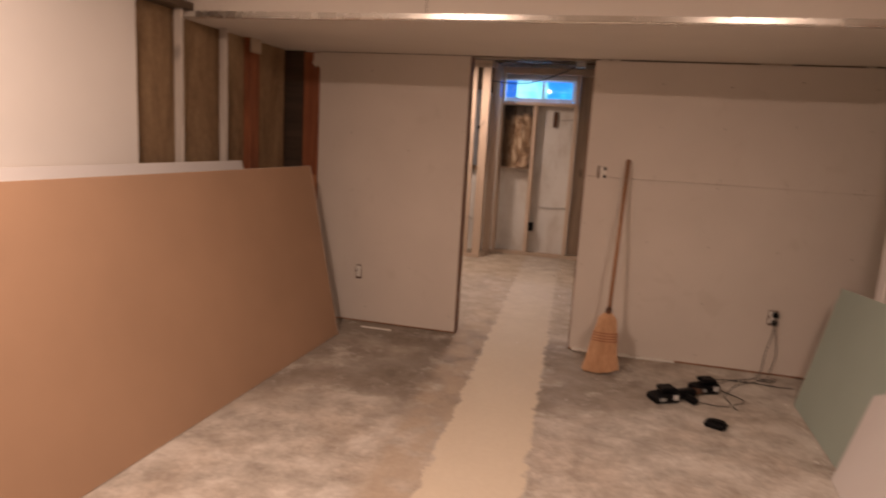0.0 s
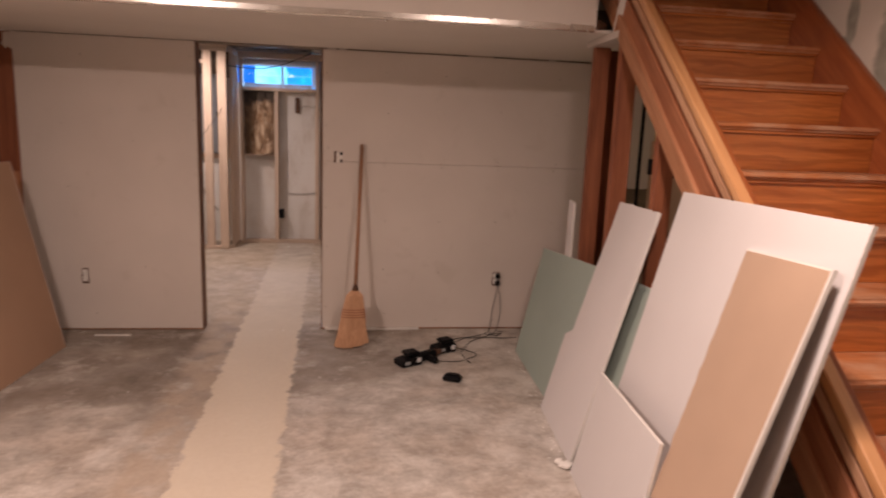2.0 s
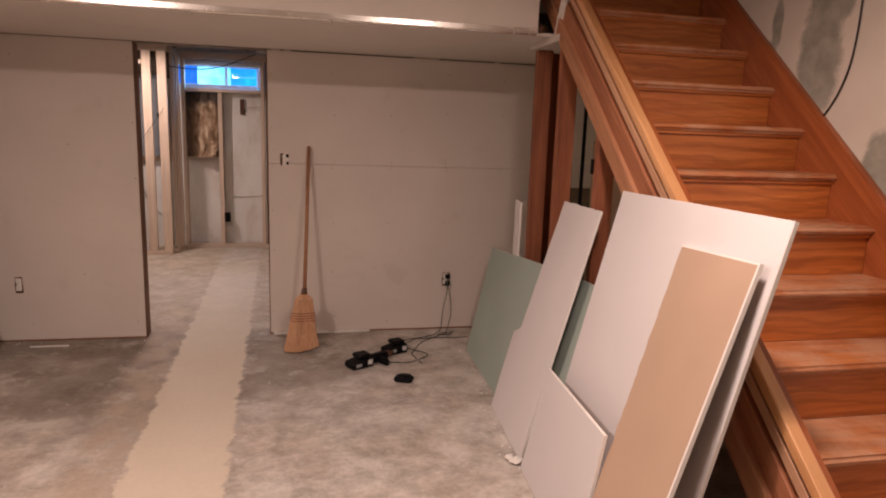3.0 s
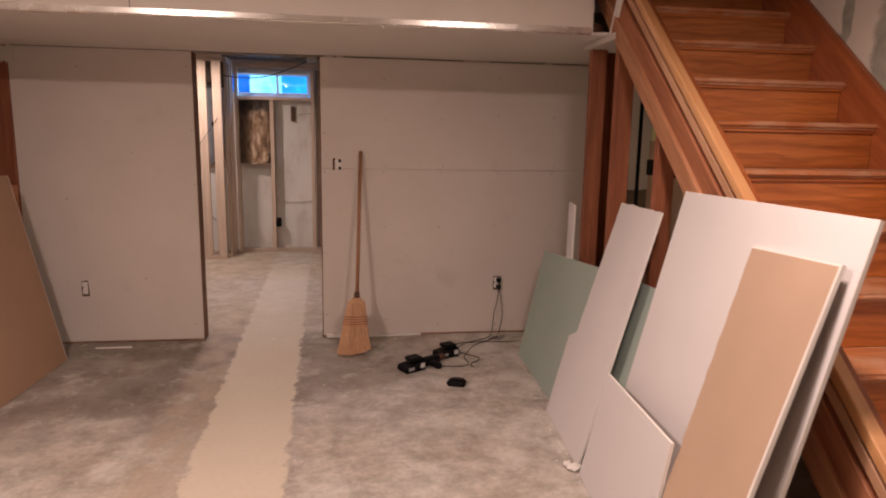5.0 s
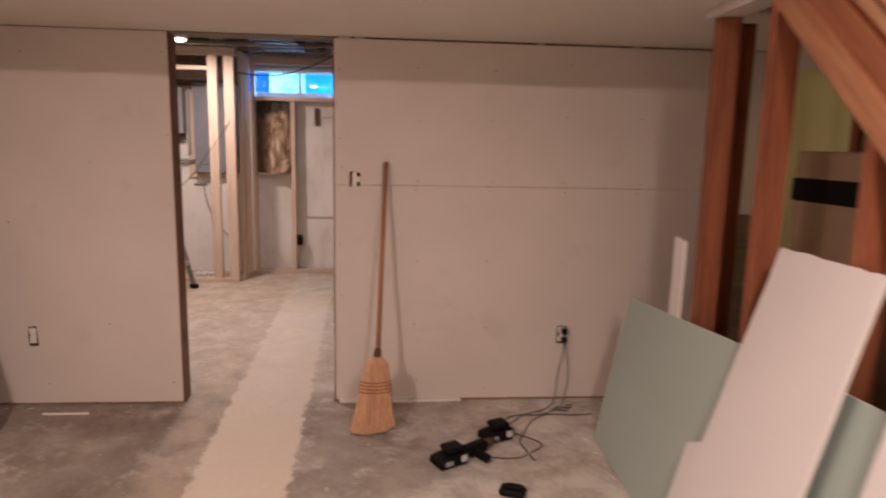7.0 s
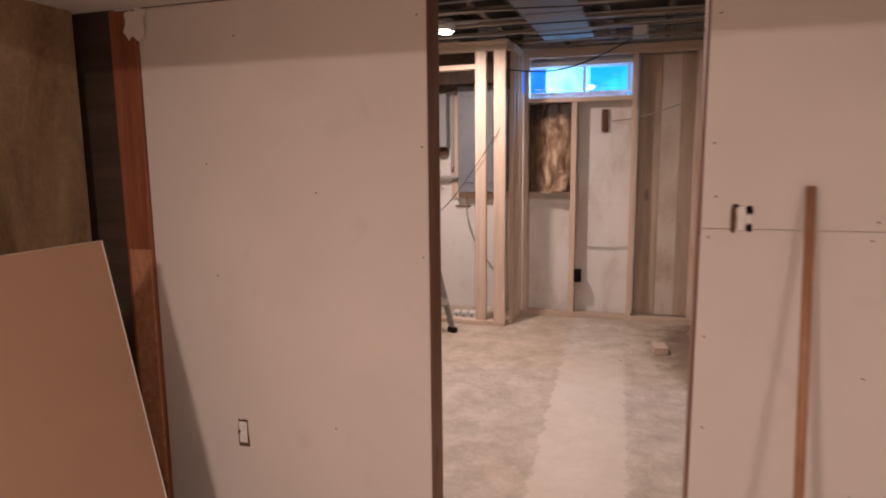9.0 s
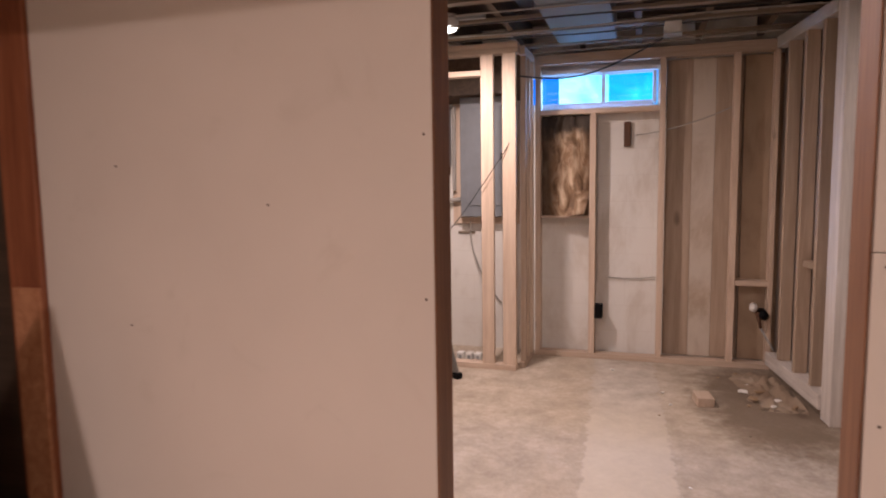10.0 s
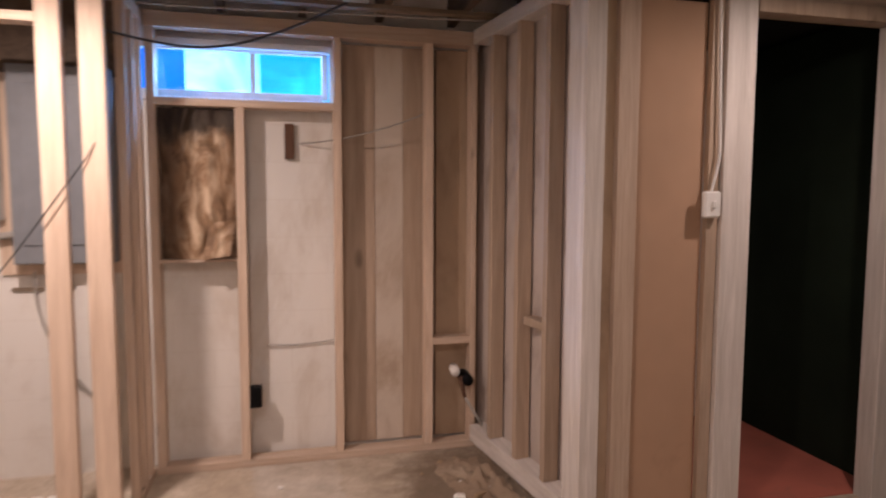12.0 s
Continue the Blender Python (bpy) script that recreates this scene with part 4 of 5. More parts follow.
# right side, back to front
leaning_sheet("green moisture-resistant board leaning on stair studs", (1.645, 4.14), (-0.03, -1), 1, 0.28, [(0, 0), (2.0, 0), (2.0, 0.86), (1.05, 0.81), (-0.15, 0.71)], GREEN, 1, 0.0, "boards leaning at the stairs")
leaning_sheet("narrow white drywall offcut with ragged edges leaning on studs", (1.562, 3.215), (-0.07, -1), 1, 0.275, [(-0.03, 0), (0.565, 0), (0.535, 1.168), (0.06, 1.165), (0.035, 0.47), (-0.055, 0.42)], BOARD, 2, 0.004, "boards leaning at the stairs", None, (2, 3, 4))
leaning_sheet("wide white drywall board leaning against the stair stringer", (1.55, 2.50), (-0.048, -1), 1, 0.240, [(0, 0), (0.98, 0), (0.985, 1.275), (-0.01, 1.265)], BOARD, 3, 0.0, "boards leaning at the stairs")
leaning_sheet("low white drywall offcut leaning before a wide board", (1.508, 2.585), (-0.085, -1), 1, 0.165, [(0, 0), (0.70, 0), (0.69, 0.495), (0.06, 0.485)], BOARD, 4, 0.0, "boards leaning at the stairs")
leaning_sheet("narrow drywall strip with tan paper face and ragged white edge", (1.40, 1.85), (-0.13, -1), 1, 0.332, [(0, 0), (0.37, 0), (0.275, 1.187), (-0.150, 1.162)], TAN_STRIP, 5, 0.005, "boards leaning at the stairs", None, (3,), 0.022)
leaning_sheet("thin upright white drywall scrap beside a red stud", (1.838, 3.845), (0.0, -1), 1, 0.0, [(0, 0), (0.08, 0), (0.11, 1.05), (0.02, 1.06)], BOARD, 6, 0.004, "boards leaning at the stairs", BOARD)

# left side: a brown-backed sheet in front of white ones
leaning_sheet("large drywall sheet with brown back paper facing out", (-1.245, 4.29), (-0.03, -1), -1, 0.215, rect(3.05, 1.185), TAN, 7, 0.0, "sheets leaning on the west wall", BOARD)
leaning_sheet("large white drywall sheet leaning on the west wall", (-1.40, 3.74), (-0.02, -1), -1, 0.235, rect(3.05, 1.225), BOARD, 8, 0.0, "sheets leaning on the west wall")

# ---- broom ----
broom = thing("broom", "corn broom with a worn wooden stick leaning on the wall", "broom", pose(0.548, 4.235, 0))
bm = bmesh.new()
cyl(bm, (0.024, 0.10, 0.37), (0.056, 0.382, 1.33), 0.0125, seg=16)
part("stick", bm, BROOMSTICK, broom, "", True)
bm = bmesh.new()
cyl(bm, (0.021, 0.088, 0.345), (0.024, 0.108, 0.405), 0.026, 0.016, seg=16)
part("ferrule", bm, RUST, broom, "dark metal ferrule", True)
rnd = random.Random(3)
bm = bmesh.new()
for i in range(640):
    a, rr = rnd.uniform(0, 2 * math.pi), math.sqrt(rnd.random())
    ca, sa = math.cos(a) * rr, math.sin(a) * rr
    p0 = Vector((0.021 + ca * 0.020, 0.09 + sa * 0.018, 0.368))
    p1 = Vector((0.019 + ca * 0.056, 0.082 + sa * 0.024, 0.335))
    p2 = Vector((0.013 + ca * 0.073, 0.062 + sa * 0.027, 0.235))
    p3 = Vector((0.008 + ca * 0.087, 0.042 + sa * 0.029, 0.145))
    p4 = Vector((0.000 + ca * 0.112 + rnd.uniform(-0.006, 0.006), 0.005 + sa * 0.036, 0.003 + 0.03 * max(0, ca) + rnd.random() * 0.012))
    for q0, q1 in ((p0, p1), (p1, p2), (p2, p3), (p3, p4)):
        cyl(bm, q0, q1, 0.0045, 0.0042, 4, False)
tagged(part("bristles", bm, BRISTLE, broom), kind="stuff")
for i, z in enumerate((0.200, 0.216, 0.232, 0.248)):
    f = (z - 0.14) / 0.09
    bm = bmesh.new()
    n, ring = 28, []
    for j in range(n):
        a = 2 * math.pi * j / n
        ring.append((0.008 + 0.005 * f + math.cos(a) * (0.091 - 0.012 * f), 0.042 + 0.021 * f + math.sin(a) * 0.033, z))
    for j in range(n):
        cyl(bm, ring[j], ring[(j + 1) % n], 0.0026, seg=6)
    part("stitching", bm, TWINE, broom)


# ---- chargers, battery and their cords ----
def charger(x, y, turn, label):
    t = thing("battery_charger", label, "charger", pose(x, y, 0, 0, 0, turn), "chargers on the floor")
    bm = add_box(bmesh.new(), -0.075, 0.075, -0.055, 0.055, 0.0, 0.062, 0.009)
    for v in bm.verts:
        if v.co.z > 0.04 and v.co.x < -0.03:
            v.co.z -= 0.022
    base = part("base", bm, BLACK, t)
    bm = add_box(bmesh.new(), -0.030, 0.062, -0.042, 0.042, 0.0615, 0.086, 0.008)
    part("battery", bm, BLACK, t)
    box("label_plate", 0.030, 0.062, -0.0585, -0.0552, 0.022, 0.052, LABEL, base, "pale sticker")
    box("vent", -0.055, -0.015, -0.0575, -0.0552, 0.018, 0.038, GREY_STEEL, base)
    return t


charger(0.905, 3.92, 28, "black cordless tool battery charger on the concrete")
charger(1.155, 4.16, 24, "black cordless tool battery charger on the concrete")
tool = thing("drill_grip", "black cordless tool lying between two chargers", "tool", pose(1.05, 4.02, 0, 0, 0, 35))
bm = add_box(bmesh.new(), -0.09, 0.05, -0.03, 0.03, 0.0, 0.055, 0.014)
part("body", bm, BLACK, tool)
bm = cyl(bmesh.new(), (0.045, 0, 0.03), (0.10, 0, 0.03), 0.024, 0.015, 14)
part("chuck", bm, RUST, tool, "", True)
box("grip", -0.06, -0.02, -0.12, -0.0305, 0.004, 0.045, BLACK, tool, "", 0.012)
pad = thing("battery_pack", "dark battery pack lying on the concrete", "battery", pose(1.145, 3.645, 0, 0, 0, -22))
bm = add_box(bmesh.new(), -0.055, 0.055, -0.038, 0.038, 0.0, 0.032, 0.012)
shell = part("shell", bm, BLACK, pad)
box("contact_rail", -0.03, 0.04, -0.02, 0.02, 0.0325, 0.043, BLACK, pad, "", 0.004)
box("sticker", -0.0575, -0.0552, -0.014, 0.014, 0.012, 0.022, LABEL, shell, "pale sticker")


def cord(points, label, radius=0.0026, mat=CABLE, name="power_cord", category="cord"):
    return tagged(tube(name, points, radius, mat), label, category)


cord([(1.605, 4.615, 0.40), (1.604, 4.59, 0.36), (1.60, 4.59, 0.27), (1.575, 4.60, 0.18), (1.57, 4.60, 0.08), (1.56, 4.585, 0.012), (1.53, 4.54, 0.004), (1.47, 4.48, 0.004), (1.40, 4.45, 0.004), (1.33, 4.42, 0.004), (1.28, 4.33, 0.004), (1.235, 4.28, 0.02)], "black cord hanging from the outlet to the chargers")
cord([(1.608, 4.615, 0.36), (1.615, 4.59, 0.31), (1.635, 4.59, 0.22), (1.64, 4.60, 0.12), (1.62, 4.60, 0.05), (1.61, 4.575, 0.006), (1.56, 4.50, 0.004), (1.46, 4.42, 0.004), (1.36, 4.34, 0.004), (1.31, 4.20, 0.004), (1.25, 4.10, 0.004), (1.30, 4.0, 0.004), (1.24, 3.93, 0.004), (1.12, 3.95, 0.004), (1.02, 3.96, 0.02)], "black cord looping over the floor")
cord([(1.22, 4.20, 0.02), (1.30, 4.16, 0.004), (1.38, 4.12, 0.004), (1.36, 4.02, 0.004), (1.27, 4.0, 0.004), (1.30, 3.92, 0.005)], "black cord with its plug on the floor")
cord([(1.72, 4.42, 0.006), (1.62, 4.40, 0.005), (1.50, 4.44, 0.005), (1.40, 4.40, 0.005), (1.30, 4.44, 0.005), (1.24, 4.36, 0.006)], "black cord running under the green board")
for i, (x, y) in enumerate(((1.60, 4.50), (1.53, 4.47), (1.57, 4.46))):
    cord([(x, y, 0.02), (x + 0.03, y + 0.03, 0.02), (x + 0.05, y, 0.014), (x + 0.01, y - 0.02, 0.012), (x - 0.02, y + 0.01, 0.012)], "tangled black cord near the wall")

# strips and crumbs of plaster at the wall foot
debris_rnd = random.Random(11)


CHIP_MATS = (GYPSUM, CARDBOARD, CONCRETE, GREY_CABLE)


def chip(x, y, s, mat=GYPSUM, label="broken white plaster chip on the floor", name="plaster_chip", cat="debris"):
    bm = bmesh.new()
    bmesh.ops.create_icosphere(bm, subdivisions=1, radius=s)
    for v in bm.verts:
        v.co = Vector((v.co.x * debris_rnd.uniform(0.7, 1.3), v.co.y * debris_rnd.uniform(0.6, 1.1), v.co.z * 0.45 * debris_rnd.uniform(0.7, 1.2)))
    low = min(v.co.z for v in bm.verts)
    for v in bm.verts:
        v.co.z -= low
    ob = part(name, bm, mat)
    ob.matrix_basis = pose(x, y, 0.001, 0, 0, debris_rnd.uniform(0, 360))
    return tagged(ob, label, cat, "debris")


box_strip = box("plaster_strip", -1.16, -0.93, 4.50, 4.515, 0.0005, 0.010, GYPSUM, None, "", 0.003)
tagged(box_strip, "thin broken strip of white drywall on the floor", "debris")
for x, y, s in ((1.50, 2.62, 0.035), (1.48, 2.66, 0.025), (1.60, 4.12, 0.008), (1.55, 3.4, 0.010)):
    chip(x, y, s)
for x, y, s in ((0.56, 7.66, 0.03), (0.62, 7.60, 0.02), (0.75, 7.72, 0.025), (0.80, 7.55, 0.03), (0.70, 7.90, 0.02), (0.35, 7.55, 0.012), (0.05, 7.1, 0.012), (0.45, 7.95, 0.015), (0.86, 7.80, 0.022), (0.16, 6.2, 0.012), (0.50, 6.9, 0.012)):
    chip(x, y, s * 0.8, CHIP_MATS[int(x * 100) % 4], "small broken crumb of rubble on the slab", "rubble_crumb")
for i in range(16):
    chip(debris_rnd.uniform(0.55, 0.90), debris_rnd.uniform(7.25, 8.15), debris_rnd.uniform(0.007, 0.018), CHIP_MATS[1 + i % 2], "small broken crumb of rubble on the slab", "rubble_crumb")
brick = box("wood_block", -0.048, 0.048, -0.075, 0.075, 0.0, 0.055, PINE_Y, None, "", 0.003)
brick.matrix_basis = pose(0.31, 7.39, 0.0, 0, 0, 8)
tagged(brick, "pale offcut wood block on the floor", "wood block")

pile_mat = whitewash("dirt_and_rubble", (0.27, 0.20, 0.14), (0.50, 0.42, 0.33), 0.8)
pile = bmesh.new()
bmesh.ops.create_grid(pile, x_segments=24, y_segments=44, size=0.5)
for v in pile.verts:
    u, w = v.co.x, v.co.y
    y = 7.72 + w * 0.80
    x_wall = 0.915 - 0.128 * (y - 7.16)
    edge = max(0.0, min(1.0, (0.5 + u) * 2.2)) * max(0.0, 1 - (2 * w) ** 4)
    lump = 0.5 + 0.9 * noise.noise(Vector((u * 4, w * 9, 4.0))) + 0.55 * noise.noise(Vector((u * 9, w * 21, 7.0)))
    v.co = Vector((x_wall - 0.30 + (u + 0.5) * 0.285 + 0.03 * noise.noise(Vector((w * 8, 2.0, u))), y, -0.004 + 0.055 * edge * max(0.0, lump)))
tagged(part("rubble_pile", pile, pile_mat, None, "", True), "low drift of dirt and rubble along the plate", "rubble", kind="stuff")
for x, y, s in ((0.576, 7.655, 0.026), (0.742, 7.52, 0.03), (0.693, 7.97, 0.024), (0.078, 7.514, 0.018), (0.12, 7.30, 0.014), (0.62, 7.80, 0.02), (0.70, 7.40, 0.022), (-0.25, 7.95, 0.016)):
    chip(x, y, s, GYPSUM, "broken white plaster flake among the dirt")
for x, y, w, d, turn in ((0.66, 7.62, 0.08, 0.022, 35), (0.60, 7.48, 0.05, 0.03, -20), (0.79, 7.30, 0.09, 0.02, 70)):
    b = box("wood_scrap", -w / 2, w / 2, -d / 2, d / 2, 0.0, 0.014, CARDBOARD, None, "", 0.002)
    b.matrix_basis = pose(x, y, 0.022 if x < 0.7 else 0.04, 4, 6, turn)
    tagged(b, "splintered pine scrap lying in the dirt", "wood scrap", "debris")

# plaster crumbs dropped along the foot of the leaning boards
for i in range(46):
    y = debris_rnd.uniform(2.45, 4.15)
    foot = 1.64 - 0.03 * (4.14 - y) if y > 3.25 else 1.53
    chip(foot - 0.012 - abs(debris_rnd.gauss(0, 0.022)), y, debris_rnd.uniform(0.003, 0.007), GYPSUM, "small white plaster crumb by the boards", "plaster_crumb")
for i in range(14):
    chip(debris_rnd.uniform(-1.4, 1.5), WY - debris_rnd.uniform(0.02, 0.09), debris_rnd.uniform(0.004, 0.009), GYPSUM, "small white plaster crumb by the wall", "plaster_crumb")

# ---- under the stairs ----
crate = thing("storage_crate", "tan crate with a dark band under the stairs", "crate", pose(2.42, 3.30, 0))
box("body", -0.16, 0.16, -0.40, 0.40, 0.0, 1.43, CARDBOARD, crate, "", 0.006)
box("band", -0.165, 0.165, -0.405, 0.405, 1.235, 1.325, BLACK, crate, "dark band")
pole = cyl(bmesh.new(), (2.20, 3.70, 0.0), (2.21, 3.72, 1.80), 0.011, seg=10)
tagged(part("black_pole", pole, BLACK, None, "", True), "thin black pole standing under the stairs", "pole")

# cable on the stair wall
cord([(2.732, 2.40, 2.6), (2.732, 2.37, 2.2), (2.732, 2.365, 2.0), (2.732, 2.37, 1.84), (2.732, 2.39, 1.72), (2.732, 2.45, 1.60), (2.730, 2.53, 1.51), (2.715, 2.57, 1.465)], "black cable drooping down the stair wall", 0.0036, CABLE, "wall_cable", "cable")

# ---- electrical corner ----
meter = thing("electric_meter", "grey electric meter box with a round glass dial", "electric meter", pose(-1.735, 8.384, 1.74))
box("case", -0.17, 0.17, -0.13, 0.0, -0.24, 0.235, GREY_STEEL, meter, "", 0.006)
bm = cyl(bmesh.new(), (-0.03, -0.13, 0.06), (-0.03, -0.145, 0.06), 0.105, seg=32)
part("ring", bm, GREY_STEEL, meter, "", True)
bm = cyl(bmesh.new(), (-0.03, -0.145, 0.06), (-0.03, -0.20, 0.06), 0.09, 0.082, 32)
dial = part("dial", bm, WHITE_PLASTIC, meter, "white round dial")
box("dial_plate", -0.075, 0.015, -0.203, -0.2005, 0.075, 0.092, BLACK, dial, "dark register window")
bm = cyl(bmesh.new(), (0.0, -0.06, 0.34), (0.0, -0.06, 0.46), 0.06, 0.055, 20)
part("mast", bm, STAINED, meter, "tan mast sleeve", True)
box("hub", -0.06, 0.06, -0.10, -0.02, 0.236, 0.34, WHITE_PLASTIC, meter, "pale conduit hub", 0.012)
# shade below the case, built as a dark block
box("shadow_base", -0.16, 0.16, -0.06, -0.001, -0.31, -0.2405, RUST, meter, "dark block that stands in for the shade under the meter")
panel = thing("breaker_panel", "tall grey steel breaker panel on plywood", "breaker panel", pose(-1.24, 8.364, 1.56))
box("case", -0.22, 0.22, -0.10, 0.0, -0.47, 0.47, PANEL_STEEL, panel, "", 0.005)
panel_door = box("door", -0.17, 0.17, -0.108, -0.1005, -0.38, 0.38, PANEL_STEEL, panel)
box("latch", 0.11, 0.14, -0.114, -0.1085, -0.02, 0.03, BLACK, panel_door)
tagged(tube("conduit", [(-1.735, 8.30, 1.50), (-1.735, 8.30, 1.33), (-1.73, 8.33, 1.24), (-1.66, 8.33, 1.22), (-1.56, 8.33, 1.22), (-1.47, 8.33, 1.23)], 0.018, GREY_CABLE), "pale curved conduit from meter to panel", "conduit")
tagged(tube("conduit", [(-1.53, 8.335, 1.98), (-1.53, 8.335, 1.70), (-1.53, 8.335, 1.30)], 0.016, GREY_CABLE), "pale vertical conduit between meter and panel", "conduit")
coil = bmesh.new()
for r, dz in ((0.10, 0.0), (0.115, 0.012), (0.105, 0.024), (0.12, 0.036)):
    n = 26
    ring = [(-1.86 + math.cos(2 * math.pi * j / n) * r * 0.8, 8.30 + dz, 1.98 + math.sin(2 * math.pi * j / n) * r) for j in range(n)]
    for j in range(n):
        cyl(coil, ring[j], ring[(j + 1) % n], 0.012, seg=8)
random.seed(33)
for i in range(7):
    x0 = -1.99 + 0.03 * i
    cord([(x0, 8.30, 2.32), (x0 + random.uniform(-0.03, 0.05), 8.27, 2.16), (x0 + random.uniform(-0.02, 0.10), 8.28, 2.06), (x0 + random.uniform(-0.06, 0.06), 8.27, 1.93), (-1.95 + random.uniform(-0.03, 0.06), 8.31, 1.76)], "thick black service cable above the meter", 0.014, CABLE, "service_cable", "cable")
tagged(part("cable_coil", coil, CABLE, None, "", True), "thick coil of black cable hung by the meter", "cable coil")
for pts in ([(-1.92, 8.335, 1.85), (-1.98, 8.335, 1.6), (-1.90, 8.335, 1.35), (-1.82, 8.345, 1.2)], [(-1.80, 8.34, 2.2), (-1.9, 8.30, 2.1), (-1.95, 8.3, 1.9), (-1.94, 8.335, 1.7)], [(-1.40, 8.345, 1.05), (-1.42, 8.35, 0.8), (-1.30, 8.35, 0.55), (-1.15, 8.37, 0.38)], [(-1.66, 8.345, 1.22), (-1.70, 8.345, 1.15), (-1.62, 8.345, 1.12)]):
    cord(pts, "loose grey cable on the block wall", 0.006, GREY_CABLE, "loose_cable", "cable")
cord([(-0.93, 7.79, 1.72), (-0.97, 7.765, 1.60), (-1.02, 7.75, 1.53), (-1.11, 7.745, 1.40), (-1.19, 7.745, 1.286), (-1.354, 7.74, 1.056), (-1.50, 7.74, 0.93), (-1.654, 7.74, 0.821), (-1.80, 7.74, 0.74), (-1.952, 7.75, 0.672), (-2.0, 7.75, 0.655)], "black cable sagging across the framed opening", 0.003, CABLE, "sagging_cable", "cable")
for x0, x1 in ((-1.513, -1.372), (-1.30, -1.235)):
    slot = box("wall_slot", x0, x1, 8.372, 8.3845, 0.947, 0.967, OLD_WOOD_X, None, "", 0.002)
    tagged(slot, "dark slot strip in the white block wall", "wall slot")
for x in (-1.38, -1.31, -1.24):
    b = thing("box_cover", "small white electrical box on the floor plate", "electrical box", pose(x, 7.95, 0.0), "boxes on the floor")
    box("shell", -0.028, 0.028, -0.03, 0.03, 0.0, 0.07, WHITE_PLASTIC, b, "", 0.006)
    box("knockout", -0.012, 0.012, -0.0325, -0.0302, 0.02, 0.05, GREY_STEEL, b)

# cables at the window and ceiling
cord([(-0.93, 7.80, 2.10), (-0.75, 7.95, 2.085), (-0.55, 8.05, 2.09), (-0.30, 8.08, 2.16), (-0.05, 8.05, 2.27), (0.10, 7.95, 2.33)], "black cable sagging before the window", 0.006, CABLE, "window_cable", "cable")
cord([(-0.12, 8.37, 1.70), (0.05, 8.24, 1.70), (0.30, 8.235, 1.76), (0.52, 8.235, 1.86)], "thin grey cable strung across studs", 0.004, GREY_CABLE, "stud_cable", "cable")
cord([(-0.31, 8.37, 0.62), (-0.15, 8.375, 0.60), (0.04, 8.37, 0.63)], "thin grey cable on the white wall", 0.004, GREY_CABLE, "stud_cable", "cable")
cable_rnd = random.Random(21)
for i in range(9):
    y = 6.0 + i * 0.24 + cable_rnd.uniform(-0.08, 0.08)
    z = 2.335 - cable_rnd.random() * 0.03
    cord([(-1.9, y, z), (-1.1, y + cable_rnd.uniform(-0.2, 0.2), z - 0.03), (-0.2, y + cable_rnd.uniform(-0.2, 0.2), z - 0.015), (0.5, y + cable_rnd.uniform(-0.3, 0.3), z), (1.4, y + 0.1, z)], "cable stapled along the joists", 0.005, CABLE if i % 2 else GREY_CABLE, "joist_cable", "cable")
duct = thing("metal_duct", "galvanised sheet metal duct under the joists", "duct", pose(-0.45, 7.0, 2.34))
box("trunk", -0.20, 0.20, -1.0, 1.0, -0.005, 0.16, GALVANISED, duct, "", 0.006)
for y in (-0.6, 0.0, 0.6):
    box("flange", -0.21, 0.21, y - 0.012, y + 0.012, -0.012, 0.165, GALVANISED, duct)
jb = thing("junction_box", "pale junction box on the joists", "junction box", pose(0.10, 7.65, 2.26))
box("case", -0.05, 0.05, -0.05, 0.05, 0.0, 0.075, WHITE_PLASTIC, jb, "", 0.006)
box("cover", -0.055, 0.055, -0.055, 0.055, -0.006, -0.0005, GREY_STEEL, jb)
drain = thing("drain_pipe", "dark pipe stub with pale coupling low on the wall", "pipe", pose(0.715, 8.25, 0.40))
bm = cyl(bmesh.new(), (0.0, 0.08, 0.045), (-0.02, -0.04, 0.05), 0.026, seg=18)
part("coupling", bm, GYPSUM, drain, "", True)
bm = cyl(bmesh.new(), (0.055, 0.08, 0.0), (0.05, -0.05, 0.0), 0.033, seg=18)
part("pipe", bm, BLACK, drain, "", True)
bm = cyl(bmesh.new(), (0.01, -0.03, 0.02), (0.03, -0.06, -0.09), 0.014, 0.010, seg=12)
part("valve", bm, RUST, drain, "", True)
bm = cyl(bmesh.new(), (0.03, -0.06, -0.09), (0.10, -0.16, -0.22), 0.008, seg=10)
part("hose", bm, GREY_CABLE, drain, "", True)

# wall switch with cable by the doorway
sw = thing("light_switch", "white surface switch on the door jamb stud", "switch", pose(1.50, BY, 1.39))
box("plate", -0.04, 0.04, -0.03, 0.0, -0.055, 0.055, WHITE_PLASTIC, sw, "", 0.008)
box("toggle", -0.008, 0.008, -0.042, -0.03, -0.015, 0.015, WHITE_PLASTIC, sw, "", 0.003)
cord([(1.50, BY - 0.012, 1.44), (1.52, BY - 0.012, 1.52), (1.545, BY - 0.012, 1.58), (1.53, BY - 0.008, 1.75), (1.52, BY - 0.004, 2.24)], "white cable above the switch", 0.006, WHITE_PLASTIC, "switch_cable", "cable")


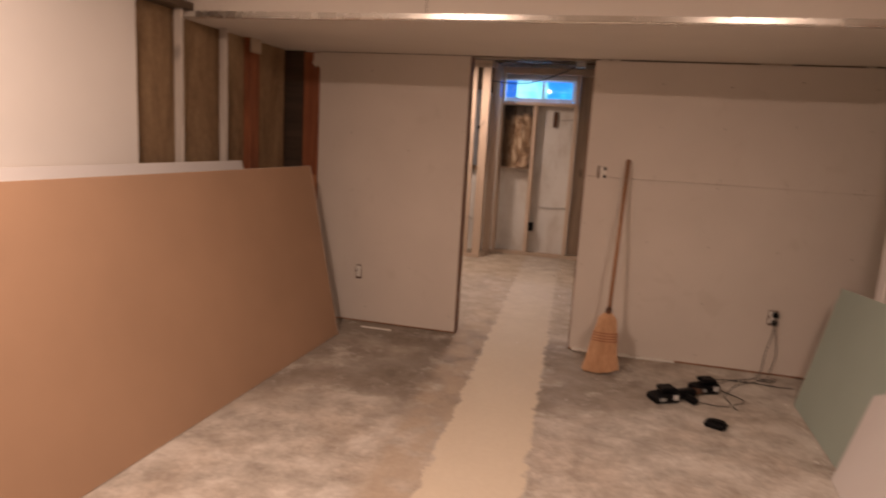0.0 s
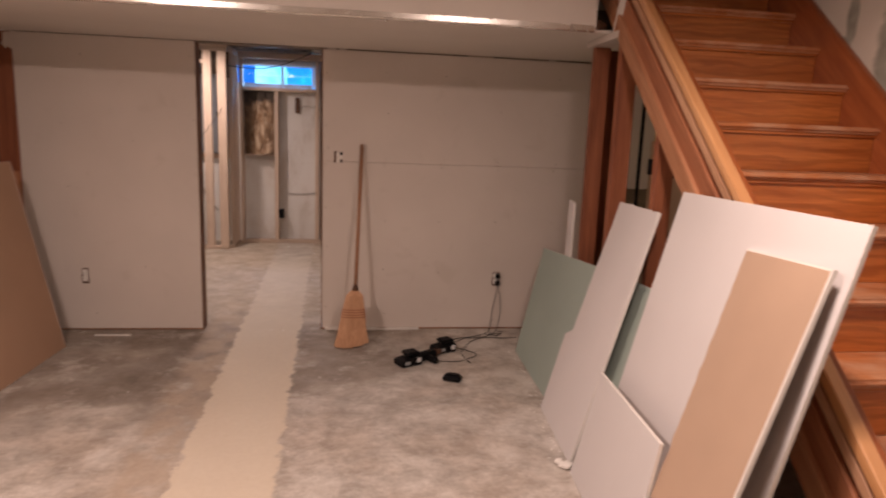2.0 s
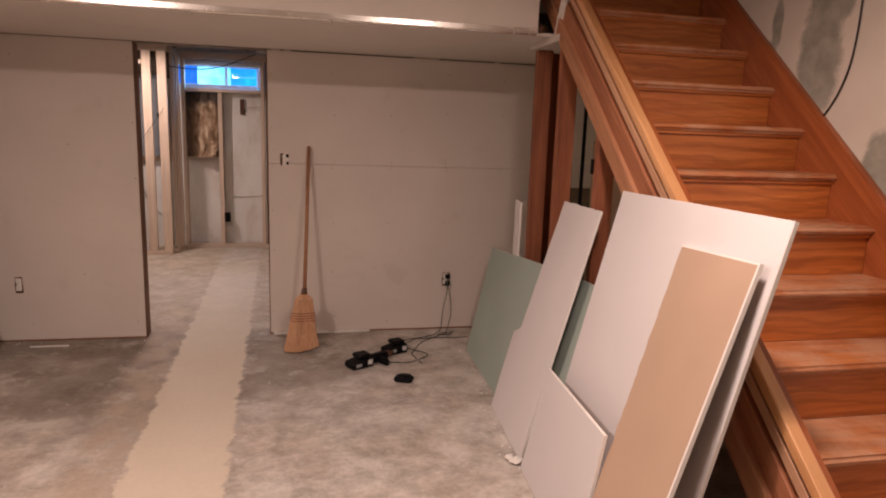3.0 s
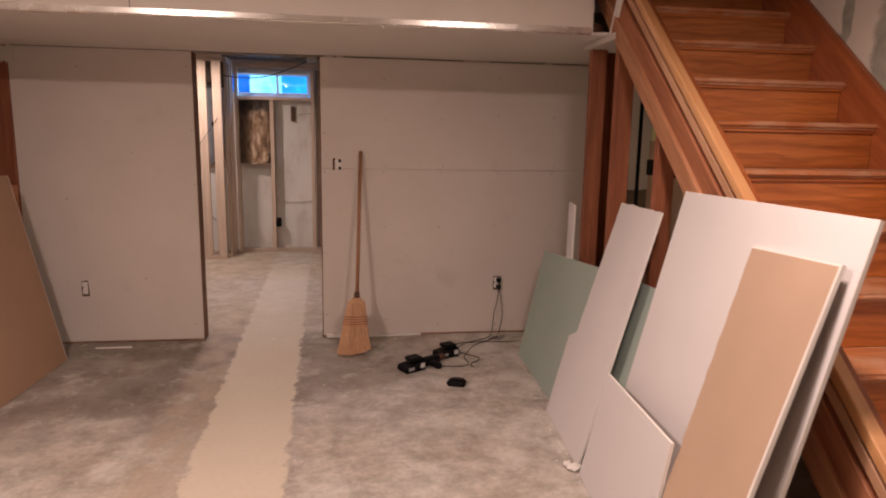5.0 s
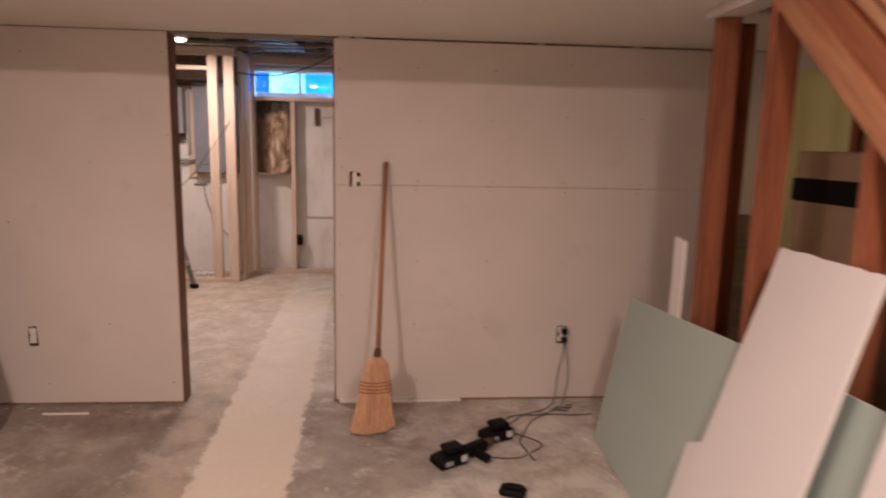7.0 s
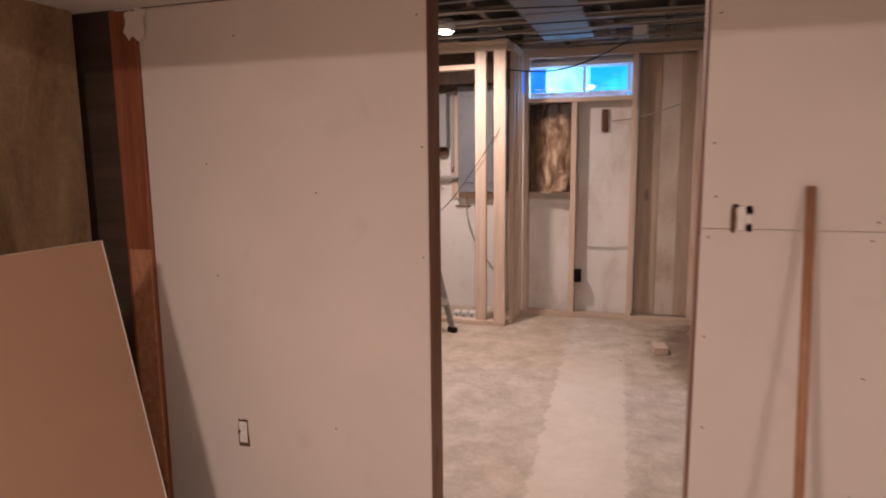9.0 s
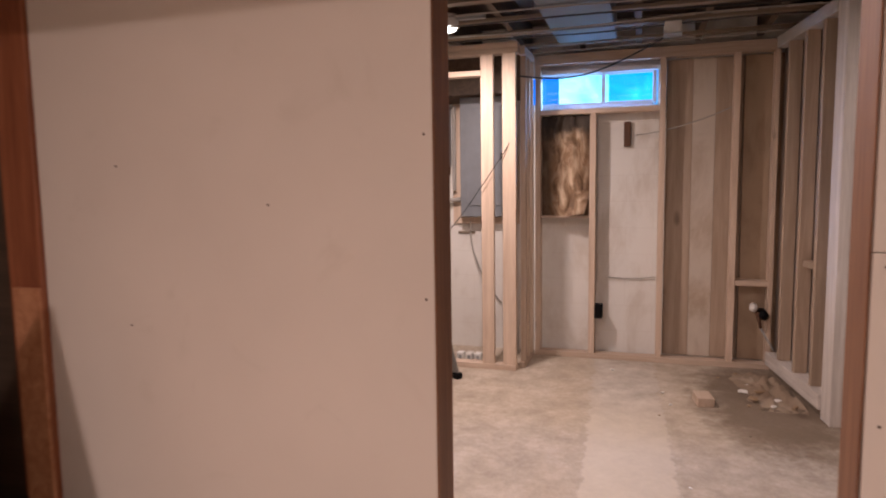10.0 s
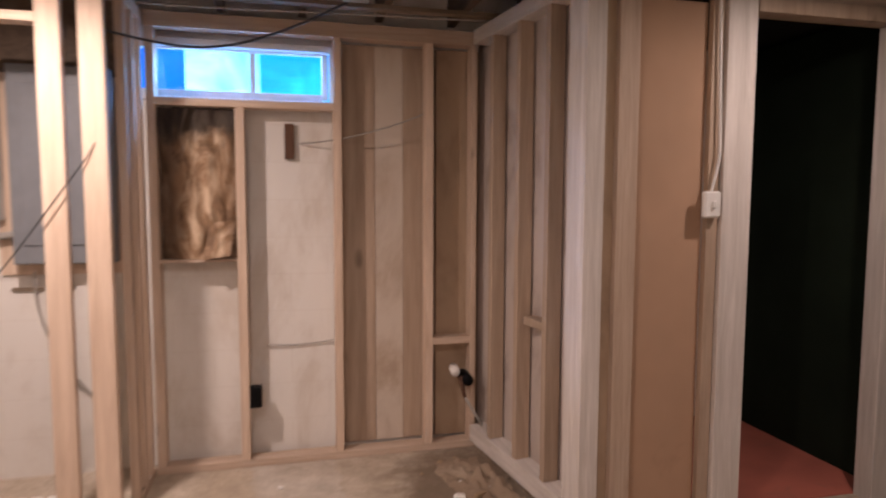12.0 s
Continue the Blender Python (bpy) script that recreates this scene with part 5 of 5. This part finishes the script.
# ---- lamps in the far room ----
def pot_light(x, y):
    t = thing("ceiling_light", "round lit ceiling light under the joists", "ceiling light", pose(x, y, 2.30), "far room lights")
    bm = cyl(bmesh.new(), (0, 0, 0.0), (0, 0, 0.075), 0.075, 0.065, 28)
    housing = part("housing", bm, WHITE_PLASTIC, t, "", True)
    bm = bmesh.new()
    bmesh.ops.create_uvsphere(bm, u_segments=24, v_segments=10, radius=0.06)
    for v in bm.verts:
        v.co.z = v.co.z * 0.42 - 0.002
    box("hanger_bar", -0.24, 0.24, -0.015, 0.015, 0.038, 0.0605, GREY_STEEL, t)
    g = part("lens", bm, BULB, housing, "glowing lens", True)
    g.visible_shadow = False
    return t


pot_light(-1.22, 7.16)
# unseen fixture made up to go with the added fill lamp
pot_light(-0.55, 5.62)
pot_light(1.85, 6.46)

# ---- step ladder ----
ladder = thing("step_ladder", "open aluminium step ladder with black treads", "ladder", pose(-1.69, 7.43, 0, 0, 0, 60))
W0, W1, H = 0.255, 0.15, 1.235


def rail(name, a, b, w, d, mat=ALUMINIUM):
    a, b = Vector(a), Vector(b)
    m = Matrix.Translation(a) @ (b - a).to_track_quat("Z", "Y").to_matrix().to_4x4()
    return part(name, add_box(bmesh.new(), -w, w, -d, d, 0, (b - a).length, 0.004, m), mat, ladder)


for s in (-1, 1):
    rail("front_rail", (s * W0, -0.32, 0.02), (s * W1, 0.0, H), 0.011, 0.024, DARK_STEEL)
    rail("rear_rail", (s * (W0 - 0.005), 0.18, 0.02), (s * W1, 0.06, H - 0.04), 0.011, 0.02)
    box("foot", s * W0 - 0.025, s * W0 + 0.025, -0.36, -0.28, 0.0, 0.045, BLACK, ladder, "black rubber foot", 0.006)
    box("foot", s * (W0 - 0.005) - 0.022, s * (W0 - 0.005) + 0.022, 0.15, 0.21, 0.0, 0.04, BLACK, ladder, "black rubber foot", 0.006)
    rail("spreader", (s * 0.215, -0.18, 0.52), (s * 0.20, 0.125, 0.55), 0.004, 0.008)
for z in (0.26, 0.53, 0.82):
    f = z / H
    w, y = W0 + (W1 - W0) * f, -0.32 + 0.32 * f
    step = box("tread", -w + 0.012, w - 0.012, y - 0.06, y + 0.07, z - 0.03, z + 0.02, BLACK if z > 0.4 else ALUMINIUM, ladder, "ribbed black tread" if z > 0.4 else "", 0.005)
    if z > 0.4:
        box("tread_edge", -w + 0.014, w - 0.014, y - 0.04, y + 0.065, z + 0.0205, z + 0.024, ALUMINIUM, step)
for z in (0.12, 0.42):
    f = z / H
    box("rear_bar", -0.245 + 0.08 * f, 0.245 - 0.08 * f, 0.18 - 0.12 * f - 0.01, 0.18 - 0.12 * f + 0.01, z - 0.012, z + 0.012, ALUMINIUM, ladder)
box("top_cap", -0.20, 0.20, -0.06, 0.10, H - 0.02, H + 0.035, BLACK, ladder, "black moulded top cap", 0.012)
